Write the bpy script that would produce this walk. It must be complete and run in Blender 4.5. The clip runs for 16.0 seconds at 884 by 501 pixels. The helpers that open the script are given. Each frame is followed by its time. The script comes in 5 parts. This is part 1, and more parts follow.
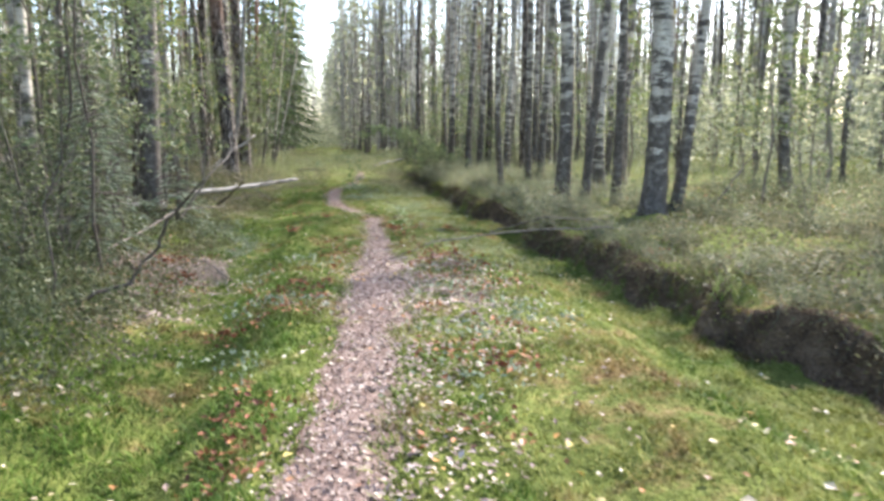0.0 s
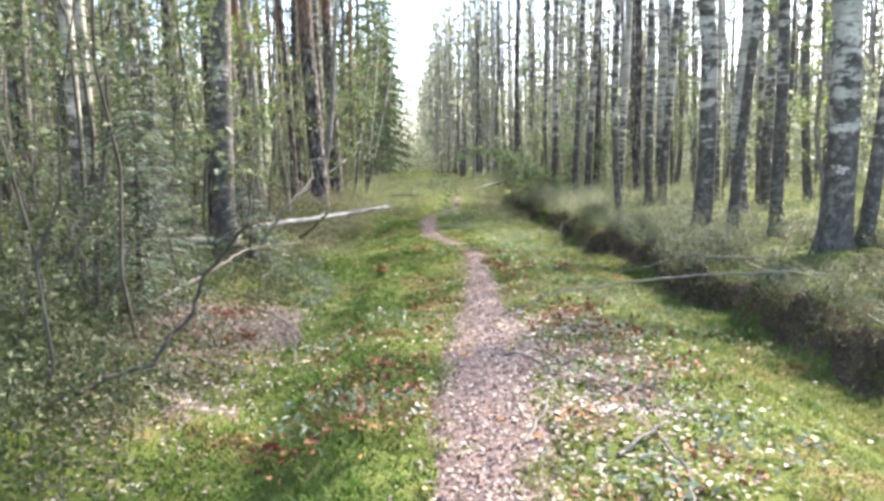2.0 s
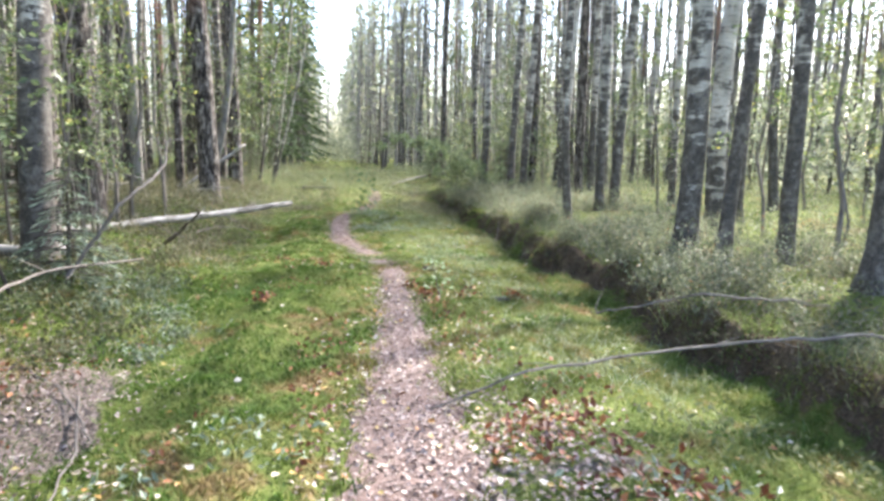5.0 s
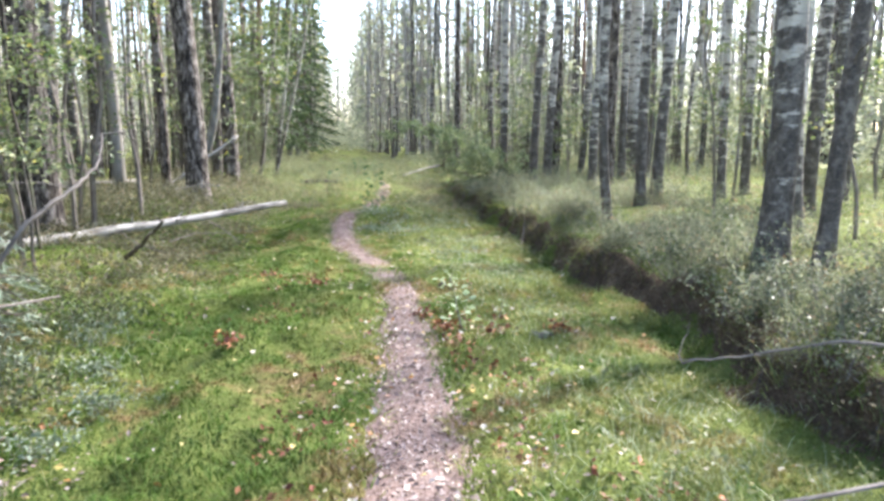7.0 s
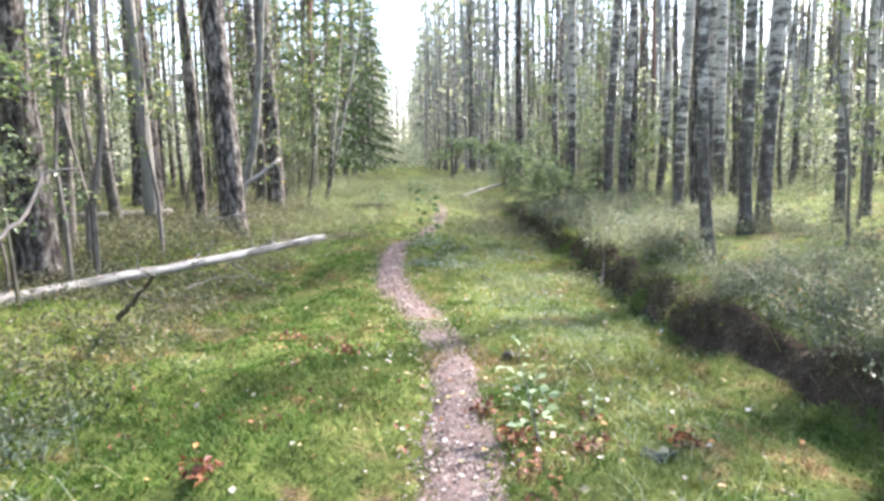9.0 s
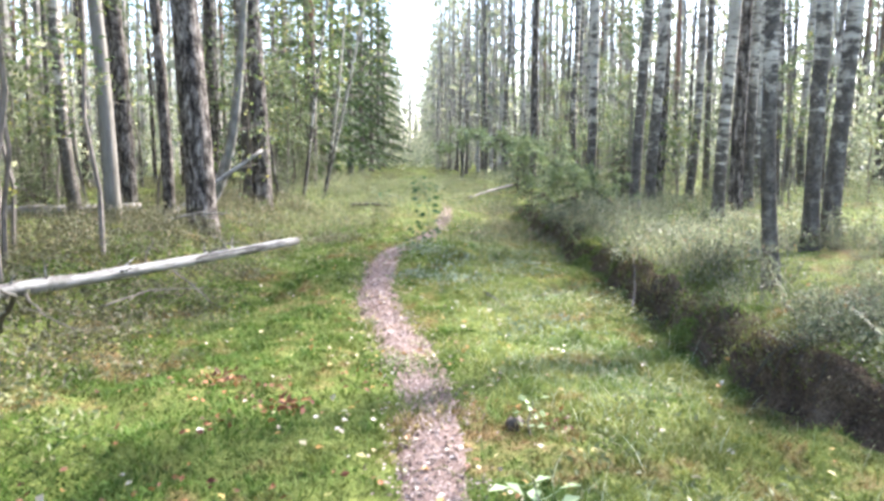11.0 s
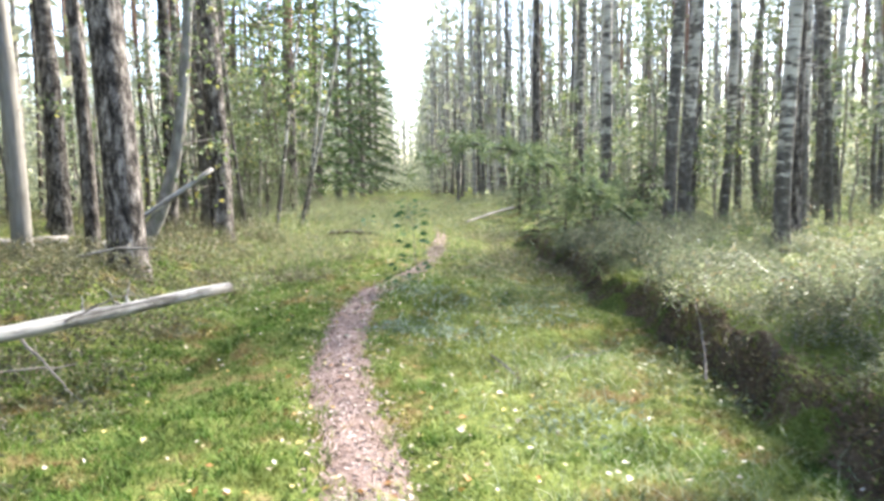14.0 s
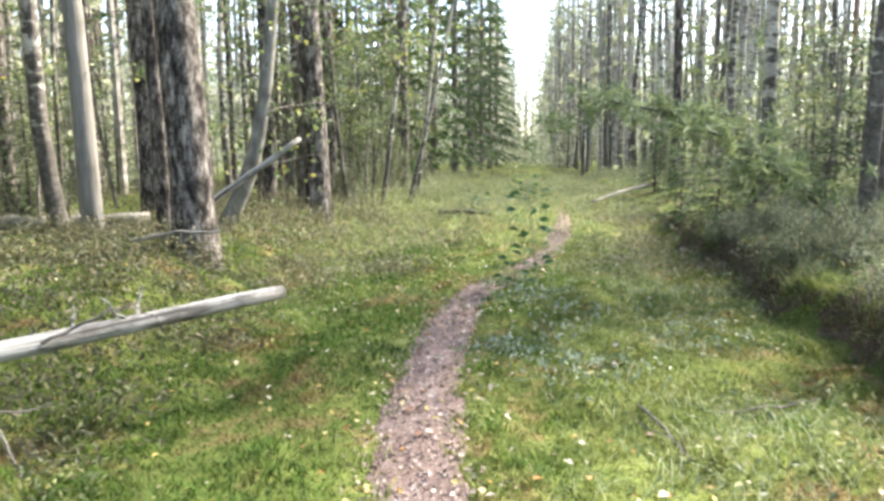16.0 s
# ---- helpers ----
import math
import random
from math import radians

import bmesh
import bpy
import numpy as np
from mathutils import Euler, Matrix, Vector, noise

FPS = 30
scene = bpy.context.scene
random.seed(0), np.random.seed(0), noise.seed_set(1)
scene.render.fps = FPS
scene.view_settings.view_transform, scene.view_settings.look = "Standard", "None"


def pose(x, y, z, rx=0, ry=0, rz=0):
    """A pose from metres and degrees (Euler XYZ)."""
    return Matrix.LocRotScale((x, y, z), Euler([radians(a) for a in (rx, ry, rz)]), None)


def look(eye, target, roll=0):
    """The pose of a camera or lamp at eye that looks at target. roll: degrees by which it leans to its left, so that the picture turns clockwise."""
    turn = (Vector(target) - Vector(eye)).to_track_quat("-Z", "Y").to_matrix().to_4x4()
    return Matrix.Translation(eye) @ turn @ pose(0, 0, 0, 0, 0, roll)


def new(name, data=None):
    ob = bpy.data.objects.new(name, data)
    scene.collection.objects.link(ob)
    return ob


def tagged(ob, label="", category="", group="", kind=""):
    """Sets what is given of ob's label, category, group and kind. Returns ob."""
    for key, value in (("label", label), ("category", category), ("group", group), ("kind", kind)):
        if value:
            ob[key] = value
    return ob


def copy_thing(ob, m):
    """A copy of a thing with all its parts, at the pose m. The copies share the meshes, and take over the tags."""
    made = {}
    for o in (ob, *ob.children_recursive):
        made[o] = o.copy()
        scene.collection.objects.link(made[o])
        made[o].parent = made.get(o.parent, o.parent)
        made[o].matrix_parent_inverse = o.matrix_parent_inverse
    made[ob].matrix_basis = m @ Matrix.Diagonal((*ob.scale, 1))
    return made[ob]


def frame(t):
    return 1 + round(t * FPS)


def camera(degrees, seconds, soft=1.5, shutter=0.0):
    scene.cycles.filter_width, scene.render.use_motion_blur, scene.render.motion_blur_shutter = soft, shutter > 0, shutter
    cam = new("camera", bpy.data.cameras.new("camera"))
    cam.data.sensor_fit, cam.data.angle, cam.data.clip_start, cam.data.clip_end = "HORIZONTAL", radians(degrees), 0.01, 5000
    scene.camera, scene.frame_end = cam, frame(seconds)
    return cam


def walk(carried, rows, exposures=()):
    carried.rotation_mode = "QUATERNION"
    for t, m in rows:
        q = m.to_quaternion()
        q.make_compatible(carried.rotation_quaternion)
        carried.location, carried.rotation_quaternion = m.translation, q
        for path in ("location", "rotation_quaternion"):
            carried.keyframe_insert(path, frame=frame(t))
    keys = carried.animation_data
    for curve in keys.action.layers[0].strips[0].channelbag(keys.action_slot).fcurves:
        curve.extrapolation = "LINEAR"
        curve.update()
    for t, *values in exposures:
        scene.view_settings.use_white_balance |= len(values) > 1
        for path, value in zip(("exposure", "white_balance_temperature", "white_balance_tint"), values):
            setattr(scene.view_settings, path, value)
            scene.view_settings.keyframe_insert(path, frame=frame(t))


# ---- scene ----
cam = camera(62.0, 16.0, soft=3.1, shutter=0.4)
METRES, EYE, TILT, LEAN, TURN = 15.0, 1.5, 0.0, 0.0, -9.7
ROWS = [
    (0.0, 0.0, 0.0, 0.0, 0.01, -9.02, -0.06),
    (0.5, -0.0033, 0.0322, 0.0013, 2.93, -8.03, 0.06),
    (1.0, -0.0116, 0.069, 0.0008, 3.42, -6.08, 0.02),
    (1.5, -0.0196, 0.1036, 0.0002, 4.64, -5.83, 0.71),
    (2.0, -0.0204, 0.1357, -0.0015, 7.23, -7.24, 1.07),
    (2.5, -0.0235, 0.1666, -0.0034, 7.29, -8.24, 0.57),
    (3.0, -0.027, 0.1987, -0.0023, 4.6, -7.64, 0.97),
    (3.5, -0.0257, 0.233, -0.0018, 6.88, -7.98, 0.39),
    (4.0, -0.0262, 0.2624, -0.0037, 6.52, -7.98, -0.28),
    (4.5, -0.031, 0.2949, -0.0043, 1.25, -7.72, -1.13),
    (7.0, -0.043, 0.4544, -0.0028, 2.16, -8.88, -0.06),
    (7.5, -0.0418, 0.4848, -0.0001, 4.59, -8.18, 0.3),
    (8.0, -0.0431, 0.5184, 0.0012, 3.24, -8.34, -0.02),
    (8.5, -0.0472, 0.5484, 0.0015, 3.58, -7.14, 0.31),
    (9.0, -0.0494, 0.579, 0.0027, 6.8, -7.7, 1.32),
    (11.5, -0.055, 0.7302, -0.0095, 7.67, -7.55, -0.15),
    (12.0, -0.0575, 0.7564, -0.0106, 3.77, -8.12, 0.82),
    (12.5, -0.0572, 0.7863, -0.0094, 7.05, -6.35, -0.25),
    (13.0, -0.0582, 0.8115, -0.0113, 8.77, -7.3, -1.25),
    (13.5, -0.0651, 0.8391, -0.0129, 5.31, -6.82, 0.26),
    (14.0, -0.0698, 0.8686, -0.0158, 7.52, -5.68, 0.94),
    (14.5, -0.0737, 0.8993, -0.0161, 11.87, -6.96, 0.97),
    (15.0, -0.0798, 0.929, -0.0183, 14.09, -7.89, -0.09),
    (15.5, -0.0873, 0.9588, -0.0169, 15.14, -7.8, 2.09),
    (16.0, -0.0893, 0.991, -0.0181, 16.87, -7.53, 0.82),
]
walk(cam, [(t, pose(0, 0, EYE, TILT, LEAN, TURN) @ pose(METRES * x, METRES * y, METRES * z, 90 + pitch, roll, yaw)) for t, x, y, z, yaw, pitch, roll in ROWS],
     exposures=[(0.0, 2.0, 6400, 15), (1.0, 2.22, 6400, 15), (4.5, 2.34, 6220, 15), (9.0, 2.5, 6080, 17), (12.5, 2.66, 6130, 15), (16.0, 2.46, 6530, 11)])

# ---- light: hazy bright sky, sun to the right and somewhat ahead ----
SUN_EL, SUN_AZ = 43.0, 52.0
world = bpy.data.worlds.new("sky")
scene.world = world
world.use_nodes = True
wt = world.node_tree
sky = wt.nodes.new("ShaderNodeTexSky")
sky.sky_type, sky.sun_disc = "NISHITA", False
sky.sun_elevation, sky.sun_rotation = radians(SUN_EL), radians(SUN_AZ)
sky.dust_density, sky.air_density, sky.ozone_density = 1.5, 1.0, 1.0
wt.links.new(sky.outputs["Color"], wt.nodes["Background"].inputs["Color"])
wt.nodes["Background"].inputs["Strength"].default_value = 0.15
sun_data = bpy.data.lights.new("sun", "SUN")
sun_data.energy, sun_data.angle, sun_data.color = 4.2, radians(4.5), (1.0, 0.94, 0.82)
sun_ob = new("sun", sun_data)
az, el = radians(SUN_AZ), radians(SUN_EL)
sun_ob.matrix_world = look((60 * math.sin(az) * math.cos(el), 60 * math.cos(az) * math.cos(el), 60 * math.sin(el)), (0, 0, 0))

# ---- materials ----


def ramp_node(nt, fac, stops):
    r = nt.nodes.new("ShaderNodeValToRGB")
    e = r.color_ramp.elements
    while len(e) < len(stops):
        e.new(0.5)
    for k, (p, c) in enumerate(stops):
        e[k].position, e[k].color = p, (*c, 1)
    nt.links.new(fac, r.inputs["Fac"])
    return r.outputs["Color"]


def noise_node(nt, vec, scale, detail=4.0, rough=0.6, stretch=None):
    if stretch:
        m = nt.nodes.new("ShaderNodeMapping")
        m.inputs["Scale"].default_value = stretch
        nt.links.new(vec, m.inputs["Vector"])
        vec = m.outputs["Vector"]
    n = nt.nodes.new("ShaderNodeTexNoise")
    n.inputs["Scale"].default_value, n.inputs["Detail"].default_value, n.inputs["Roughness"].default_value = scale, detail, rough
    nt.links.new(vec, n.inputs["Vector"])
    return n.outputs["Fac"]


def mix_node(nt, fac, a, b):
    m = nt.nodes.new("ShaderNodeMix")
    m.data_type = "RGBA"
    for socket, value in ((m.inputs[0], fac), (m.inputs[6], a), (m.inputs[7], b)):
        if isinstance(value, bpy.types.NodeSocket):
            nt.links.new(value, socket)
        else:
            socket.default_value = value if isinstance(value, float) else (*value, 1)
    return m.outputs[2]


def math_node(nt, op, a, b=0.0):
    m = nt.nodes.new("ShaderNodeMath")
    m.operation = op
    for socket, value in ((m.inputs[0], a), (m.inputs[1], b)):
        if isinstance(value, bpy.types.NodeSocket):
            nt.links.new(value, socket)
        else:
            socket.default_value = value
    return m.outputs[0]


def bump_node(nt, height, strength, distance):
    b = nt.nodes.new("ShaderNodeBump")
    b.inputs["Strength"].default_value, b.inputs["Distance"].default_value = strength, distance
    nt.links.new(height, b.inputs["Height"])
    return b.outputs["Normal"]


def start_material(name, rough=0.8):
    m = bpy.data.materials.new(name)
    m.use_nodes = True
    nt = m.node_tree
    return m, nt, nt.nodes["Principled BSDF"]


def shifted(nt):
    """Object coordinates moved by the object's own random number, so that shared meshes differ in pattern."""
    co = nt.nodes.new("ShaderNodeTexCoord")
    info = nt.nodes.new("ShaderNodeObjectInfo")
    add = nt.nodes.new("ShaderNodeVectorMath")
    add.operation = "ADD"
    mul = math_node(nt, "MULTIPLY", info.outputs["Random"], 37.0)
    nt.links.new(co.outputs["Object"], add.inputs[0])
    nt.links.new(mul, add.inputs[1])
    return add.outputs[0], co.outputs["Object"], info.outputs["Random"]


def leaf_material(name, stops, rough=0.55, through_light=0.35):
    m, nt, p = start_material(name)
    geo = nt.nodes.new("ShaderNodeNewGeometry")
    colour = ramp_node(nt, geo.outputs["Random Per Island"], stops)
    info = nt.nodes.new("ShaderNodeObjectInfo")
    hsv = nt.nodes.new("ShaderNodeHueSaturation")
    nt.links.new(colour, hsv.inputs["Color"])
    nt.links.new(math_node(nt, "ADD", math_node(nt, "MULTIPLY", info.outputs["Random"], 0.5), 0.75), hsv.inputs["Value"])
    colour = hsv.outputs["Color"]
    nt.links.new(colour, p.inputs["Base Color"])
    p.inputs["Roughness"].default_value = rough
    p.inputs["Specular IOR Level"].default_value = 0.35
    tr = nt.nodes.new("ShaderNodeBsdfTranslucent")
    nt.links.new(colour, tr.inputs["Color"])
    mix = nt.nodes.new("ShaderNodeMixShader")
    mix.inputs[0].default_value = through_light
    nt.links.new(p.outputs[0], mix.inputs[1])
    nt.links.new(tr.outputs[0], mix.inputs[2])
    nt.links.new(mix.outputs[0], nt.nodes["Material Output"].inputs["Surface"])
    return m


def bark_material(name, stops, stretch, scale, bump=0.6, depth=0.02, moss=0.0):
    m, nt, p = start_material(name)
    vec, own, rnd = shifted(nt)
    a = noise_node(nt, vec, scale, 5, 0.65, stretch)
    b = noise_node(nt, vec, 2.3, 3, 0.5)
    f = math_node(nt, "ADD", math_node(nt, "MULTIPLY", a, 0.75), math_node(nt, "MULTIPLY", b, 0.25))
    colour = ramp_node(nt, f, stops)
    if moss:
        g = math_node(nt, "MULTIPLY", ramp_node(nt, noise_node(nt, vec, 5.0, 4, 0.6), [(0.5, (0, 0, 0)), (0.68, (1, 1, 1))]), moss)
        colour = mix_node(nt, g, colour, (0.16, 0.19, 0.10))
    nt.links.new(colour, p.inputs["Base Color"])
    p.inputs["Roughness"].default_value = 0.9
    p.inputs["Specular IOR Level"].default_value = 0.2
    nt.links.new(bump_node(nt, a, bump, depth), p.inputs["Normal"])
    return m


def birch_material():
    """White papery bark with dark bands and scars, black and cracked low on the stem."""
    m, nt, p = start_material("birch_bark")
    vec, own, rnd = shifted(nt)
    bands = noise_node(nt, vec, 1.0, 4, 0.62, (2.4, 2.4, 9.0))
    bands = math_node(nt, "ADD", math_node(nt, "MULTIPLY", bands, 0.62), math_node(nt, "MULTIPLY", noise_node(nt, vec, 1.0, 5, 0.75, (9.0, 9.0, 6.0)), 0.38))
    lines = noise_node(nt, vec, 1.0, 3, 0.6, (5.0, 5.0, 55.0))
    grain = noise_node(nt, vec, 40.0, 3, 0.6)
    paper = ramp_node(nt, noise_node(nt, vec, 3.0, 4, 0.6), [(0.3, (0.23, 0.208, 0.17)), (0.7, (0.55, 0.505, 0.425))])
    dark = ramp_node(nt, grain, [(0.3, (0.018, 0.015, 0.012)), (0.7, (0.088, 0.072, 0.056))])
    sep = nt.nodes.new("ShaderNodeSeparateXYZ")
    nt.links.new(own, sep.inputs[0])
    low = math_node(nt, "MULTIPLY", math_node(nt, "MAXIMUM", math_node(nt, "SUBTRACT", 2.6, sep.outputs["Z"]), 0.0), 0.068)
    mask = ramp_node(nt, math_node(nt, "ADD", math_node(nt, "ADD", bands, low), math_node(nt, "MULTIPLY", math_node(nt, "SUBTRACT", rnd, 0.45), 0.17)), [(0.485, (0, 0, 0)), (0.535, (1, 1, 1))])
    fine = ramp_node(nt, lines, [(0.58, (0, 0, 0)), (0.64, (0.7, 0.7, 0.7))])
    grime = ramp_node(nt, noise_node(nt, vec, 9.0, 4, 0.7), [(0.35, (0.7, 0.7, 0.7)), (0.55, (1, 1, 1))])
    colour = mix_node(nt, math_node(nt, "MULTIPLY", mask, grime), mix_node(nt, fine, paper, dark), dark)
    nt.links.new(colour, p.inputs["Base Color"])
    p.inputs["Roughness"].default_value = 0.75
    nt.links.new(bump_node(nt, math_node(nt, "ADD", bands, math_node(nt, "MULTIPLY", grain, 0.3)), 0.6, 0.015), p.inputs["Normal"])
    return m


def pine_material():
    """Grey-brown plates low down, thin orange bark higher up."""
    m, nt, p = start_material("pine_bark")
    vec, own, rnd = shifted(nt)
    plates = noise_node(nt, vec, 1.0, 5, 0.75, (13.0, 13.0, 5.0))
    big = noise_node(nt, vec, 1.4, 3, 0.6)
    low = ramp_node(nt, plates, [(0.4, (0.016, 0.013, 0.011)), (0.5, (0.08, 0.067, 0.056)), (0.6, (0.24, 0.212, 0.185)), (0.7, (0.40, 0.36, 0.32))])
    high = ramp_node(nt, plates, [(0.3, (0.10, 0.052, 0.036)), (0.7, (0.29, 0.17, 0.12))])
    sep = nt.nodes.new("ShaderNodeSeparateXYZ")
    nt.links.new(own, sep.inputs[0])
    up = math_node(nt, "ADD", math_node(nt, "MULTIPLY", sep.outputs["Z"], 0.085), math_node(nt, "ADD", math_node(nt, "MULTIPLY", big, 0.3), math_node(nt, "MULTIPLY", rnd, 0.38)))
    fac = ramp_node(nt, up, [(0.85, (0, 0, 0)), (1.05, (1, 1, 1))])
    nt.links.new(mix_node(nt, fac, low, high), p.inputs["Base Color"])
    p.inputs["Roughness"].default_value = 0.9
    p.inputs["Specular IOR Level"].default_value = 0.2
    nt.links.new(bump_node(nt, plates, 0.9, 0.03), p.inputs["Normal"])
    return m


def weathered_wood():
    """Barkless grey wood: long cracks, dark stains and knots, scraps of bark."""
    m, nt, p = start_material("weathered_wood")
    vec, own, rnd = shifted(nt)
    grain = noise_node(nt, vec, 1.0, 4, 0.6, (45, 45, 3.0))
    cracks = noise_node(nt, vec, 1.0, 3, 0.5, (16, 16, 0.8))
    stain = noise_node(nt, vec, 1.0, 4, 0.7, (9, 9, 3.5))
    wood = ramp_node(nt, grain, [(0.3, (0.17, 0.16, 0.142)), (0.7, (0.42, 0.40, 0.365))])
    wood = mix_node(nt, ramp_node(nt, stain, [(0.47, (0, 0, 0)), (0.62, (0.85, 0.85, 0.85))]), wood, (0.10, 0.09, 0.075))
    wood = mix_node(nt, ramp_node(nt, cracks, [(0.34, (0.9, 0.9, 0.9)), (0.4, (0, 0, 0))]), wood, (0.05, 0.045, 0.04))
    nt.links.new(wood, p.inputs["Base Color"])
    p.inputs["Roughness"].default_value = 0.85
    p.inputs["Specular IOR Level"].default_value = 0.2
    nt.links.new(bump_node(nt, math_node(nt, "ADD", grain, cracks), 0.8, 0.015), p.inputs["Normal"])
    return m


def ground_material():
    """Moss over needle litter, with bare litter and dark peat where the cover attribute says so."""
    m, nt, p = start_material("forest_floor")
    co = nt.nodes.new("ShaderNodeTexCoord").outputs["Object"]
    att = nt.nodes.new("ShaderNodeAttribute")
    att.attribute_name = "cover"
    sep = nt.nodes.new("ShaderNodeSeparateColor")
    nt.links.new(att.outputs["Color"], sep.inputs[0])
    large = noise_node(nt, co, 0.8, 4, 0.6)
    mid = noise_node(nt, co, 4.0, 5, 0.65)
    fine = noise_node(nt, co, 45.0, 4, 0.7)
    moss = ramp_node(nt, math_node(nt, "ADD", math_node(nt, "MULTIPLY", mid, 0.6), math_node(nt, "MULTIPLY", fine, 0.4)),
                     [(0.3, (0.04, 0.055, 0.015)), (0.5, (0.12, 0.15, 0.035)), (0.7, (0.25, 0.27, 0.08))])
    brown = ramp_node(nt, fine, [(0.3, (0.08, 0.045, 0.025)), (0.55, (0.22, 0.13, 0.07)), (0.75, (0.38, 0.27, 0.18))])
    litter = ramp_node(nt, fine, [(0.3, (0.06, 0.05, 0.042)), (0.5, (0.18, 0.145, 0.12)), (0.7, (0.34, 0.285, 0.24))])
    peat = ramp_node(nt, math_node(nt, "ADD", math_node(nt, "MULTIPLY", mid, 0.5), math_node(nt, "MULTIPLY", fine, 0.5)), [(0.35, (0.026, 0.019, 0.013)), (0.5, (0.09, 0.064, 0.041)), (0.65, (0.20, 0.148, 0.096))])
    patch = ramp_node(nt, math_node(nt, "ADD", math_node(nt, "MULTIPLY", large, 0.5), math_node(nt, "MULTIPLY", mid, 0.5)), [(0.52, (0, 0, 0)), (0.62, (0.8, 0.8, 0.8))])
    colour = mix_node(nt, patch, moss, brown)
    edge = math_node(nt, "MULTIPLY", math_node(nt, "SUBTRACT", mid, 0.5), 2.2)
    lit = ramp_node(nt, math_node(nt, "ADD", sep.outputs[0], edge), [(0.4, (0, 0, 0)), (0.6, (1, 1, 1))])
    pea = ramp_node(nt, math_node(nt, "ADD", sep.outputs[1], edge), [(0.4, (0, 0, 0)), (0.6, (1, 1, 1))])
    colour = mix_node(nt, lit, colour, litter)
    colour = mix_node(nt, pea, colour, peat)
    nt.links.new(colour, p.inputs["Base Color"])
    p.inputs["Roughness"].default_value = 0.95
    p.inputs["Specular IOR Level"].default_value = 0.1
    nt.links.new(bump_node(nt, math_node(nt, "ADD", math_node(nt, "ADD", mid, noise_node(nt, co, 13.0, 4, 0.6)), math_node(nt, "MULTIPLY", fine, 0.5)), 1.0, 0.07), p.inputs["Normal"])
    return m


def moss_material():
    """Moss shoots: bright and dark green by shoot, yellow-green, deep green and rusty brown in patches."""
    m, nt, p = start_material("moss_shoots")
    geo = nt.nodes.new("ShaderNodeNewGeometry")
    co = nt.nodes.new("ShaderNodeTexCoord").outputs["Object"]
    large, mid = noise_node(nt, co, 0.8, 4, 0.6), noise_node(nt, co, 4.0, 5, 0.65)
    sep = nt.nodes.new("ShaderNodeSeparateXYZ")
    nt.links.new(co, sep.inputs[0])
    # deep green moss west of the path, its shade painted in; paler towards the sunlit ditch
    across = math_node(nt, "SUBTRACT", sep.outputs["X"], math_node(nt, "MULTIPLY", math_node(nt, "SUBTRACT", sep.outputs["Y"], 4.0), 0.06))
    side = math_node(nt, "MAXIMUM", math_node(nt, "MINIMUM", math_node(nt, "MULTIPLY", across, 0.09), 0.06), -0.17)
    rnd = geo.outputs["Random Per Island"]
    green = ramp_node(nt, rnd, [(0.0, (0.040, 0.075, 0.012)), (0.5, (0.082, 0.145, 0.022)), (1.0, (0.135, 0.215, 0.038))])
    lime = ramp_node(nt, rnd, [(0.0, (0.13, 0.15, 0.035)), (0.5, (0.20, 0.225, 0.055)), (1.0, (0.31, 0.315, 0.105))])
    rust = ramp_node(nt, rnd, [(0.0, (0.10, 0.062, 0.025)), (0.5, (0.21, 0.125, 0.05)), (1.0, (0.31, 0.215, 0.10))])
    colour = mix_node(nt, ramp_node(nt, math_node(nt, "ADD", noise_node(nt, co, 1.1, 5, 0.68), side), [(0.47, (0, 0, 0)), (0.60, (1, 1, 1))]), green, lime)
    # shading of clumps and hollows put into the colour, in noise at arm's length
    tone = ramp_node(nt, noise_node(nt, co, 2.6, 4, 0.6), [(0.34, (0.58, 0.58, 0.58)), (0.6, (1.1, 1.1, 1.1))])
    dim = nt.nodes.new("ShaderNodeMix")
    dim.data_type, dim.blend_type = "RGBA", "MULTIPLY"
    dim.inputs[0].default_value = 1.0
    nt.links.new(colour, dim.inputs[6])
    nt.links.new(tone, dim.inputs[7])
    colour = dim.outputs[2]
    patch = ramp_node(nt, math_node(nt, "ADD", math_node(nt, "MULTIPLY", large, 0.5), math_node(nt, "MULTIPLY", mid, 0.5)), [(0.52, (0, 0, 0)), (0.60, (0.8, 0.8, 0.8))])
    colour = mix_node(nt, patch, colour, rust)
    nt.links.new(colour, p.inputs["Base Color"])
    p.inputs["Roughness"].default_value = 0.7
    p.inputs["Specular IOR Level"].default_value = 0.2
    tr = nt.nodes.new("ShaderNodeBsdfTranslucent")
    nt.links.new(colour, tr.inputs["Color"])
    mix = nt.nodes.new("ShaderNodeMixShader")
    mix.inputs[0].default_value = 0.3
    nt.links.new(p.outputs[0], mix.inputs[1])
    nt.links.new(tr.outputs[0], mix.inputs[2])
    nt.links.new(mix.outputs[0], nt.nodes["Material Output"].inputs["Surface"])
    return m


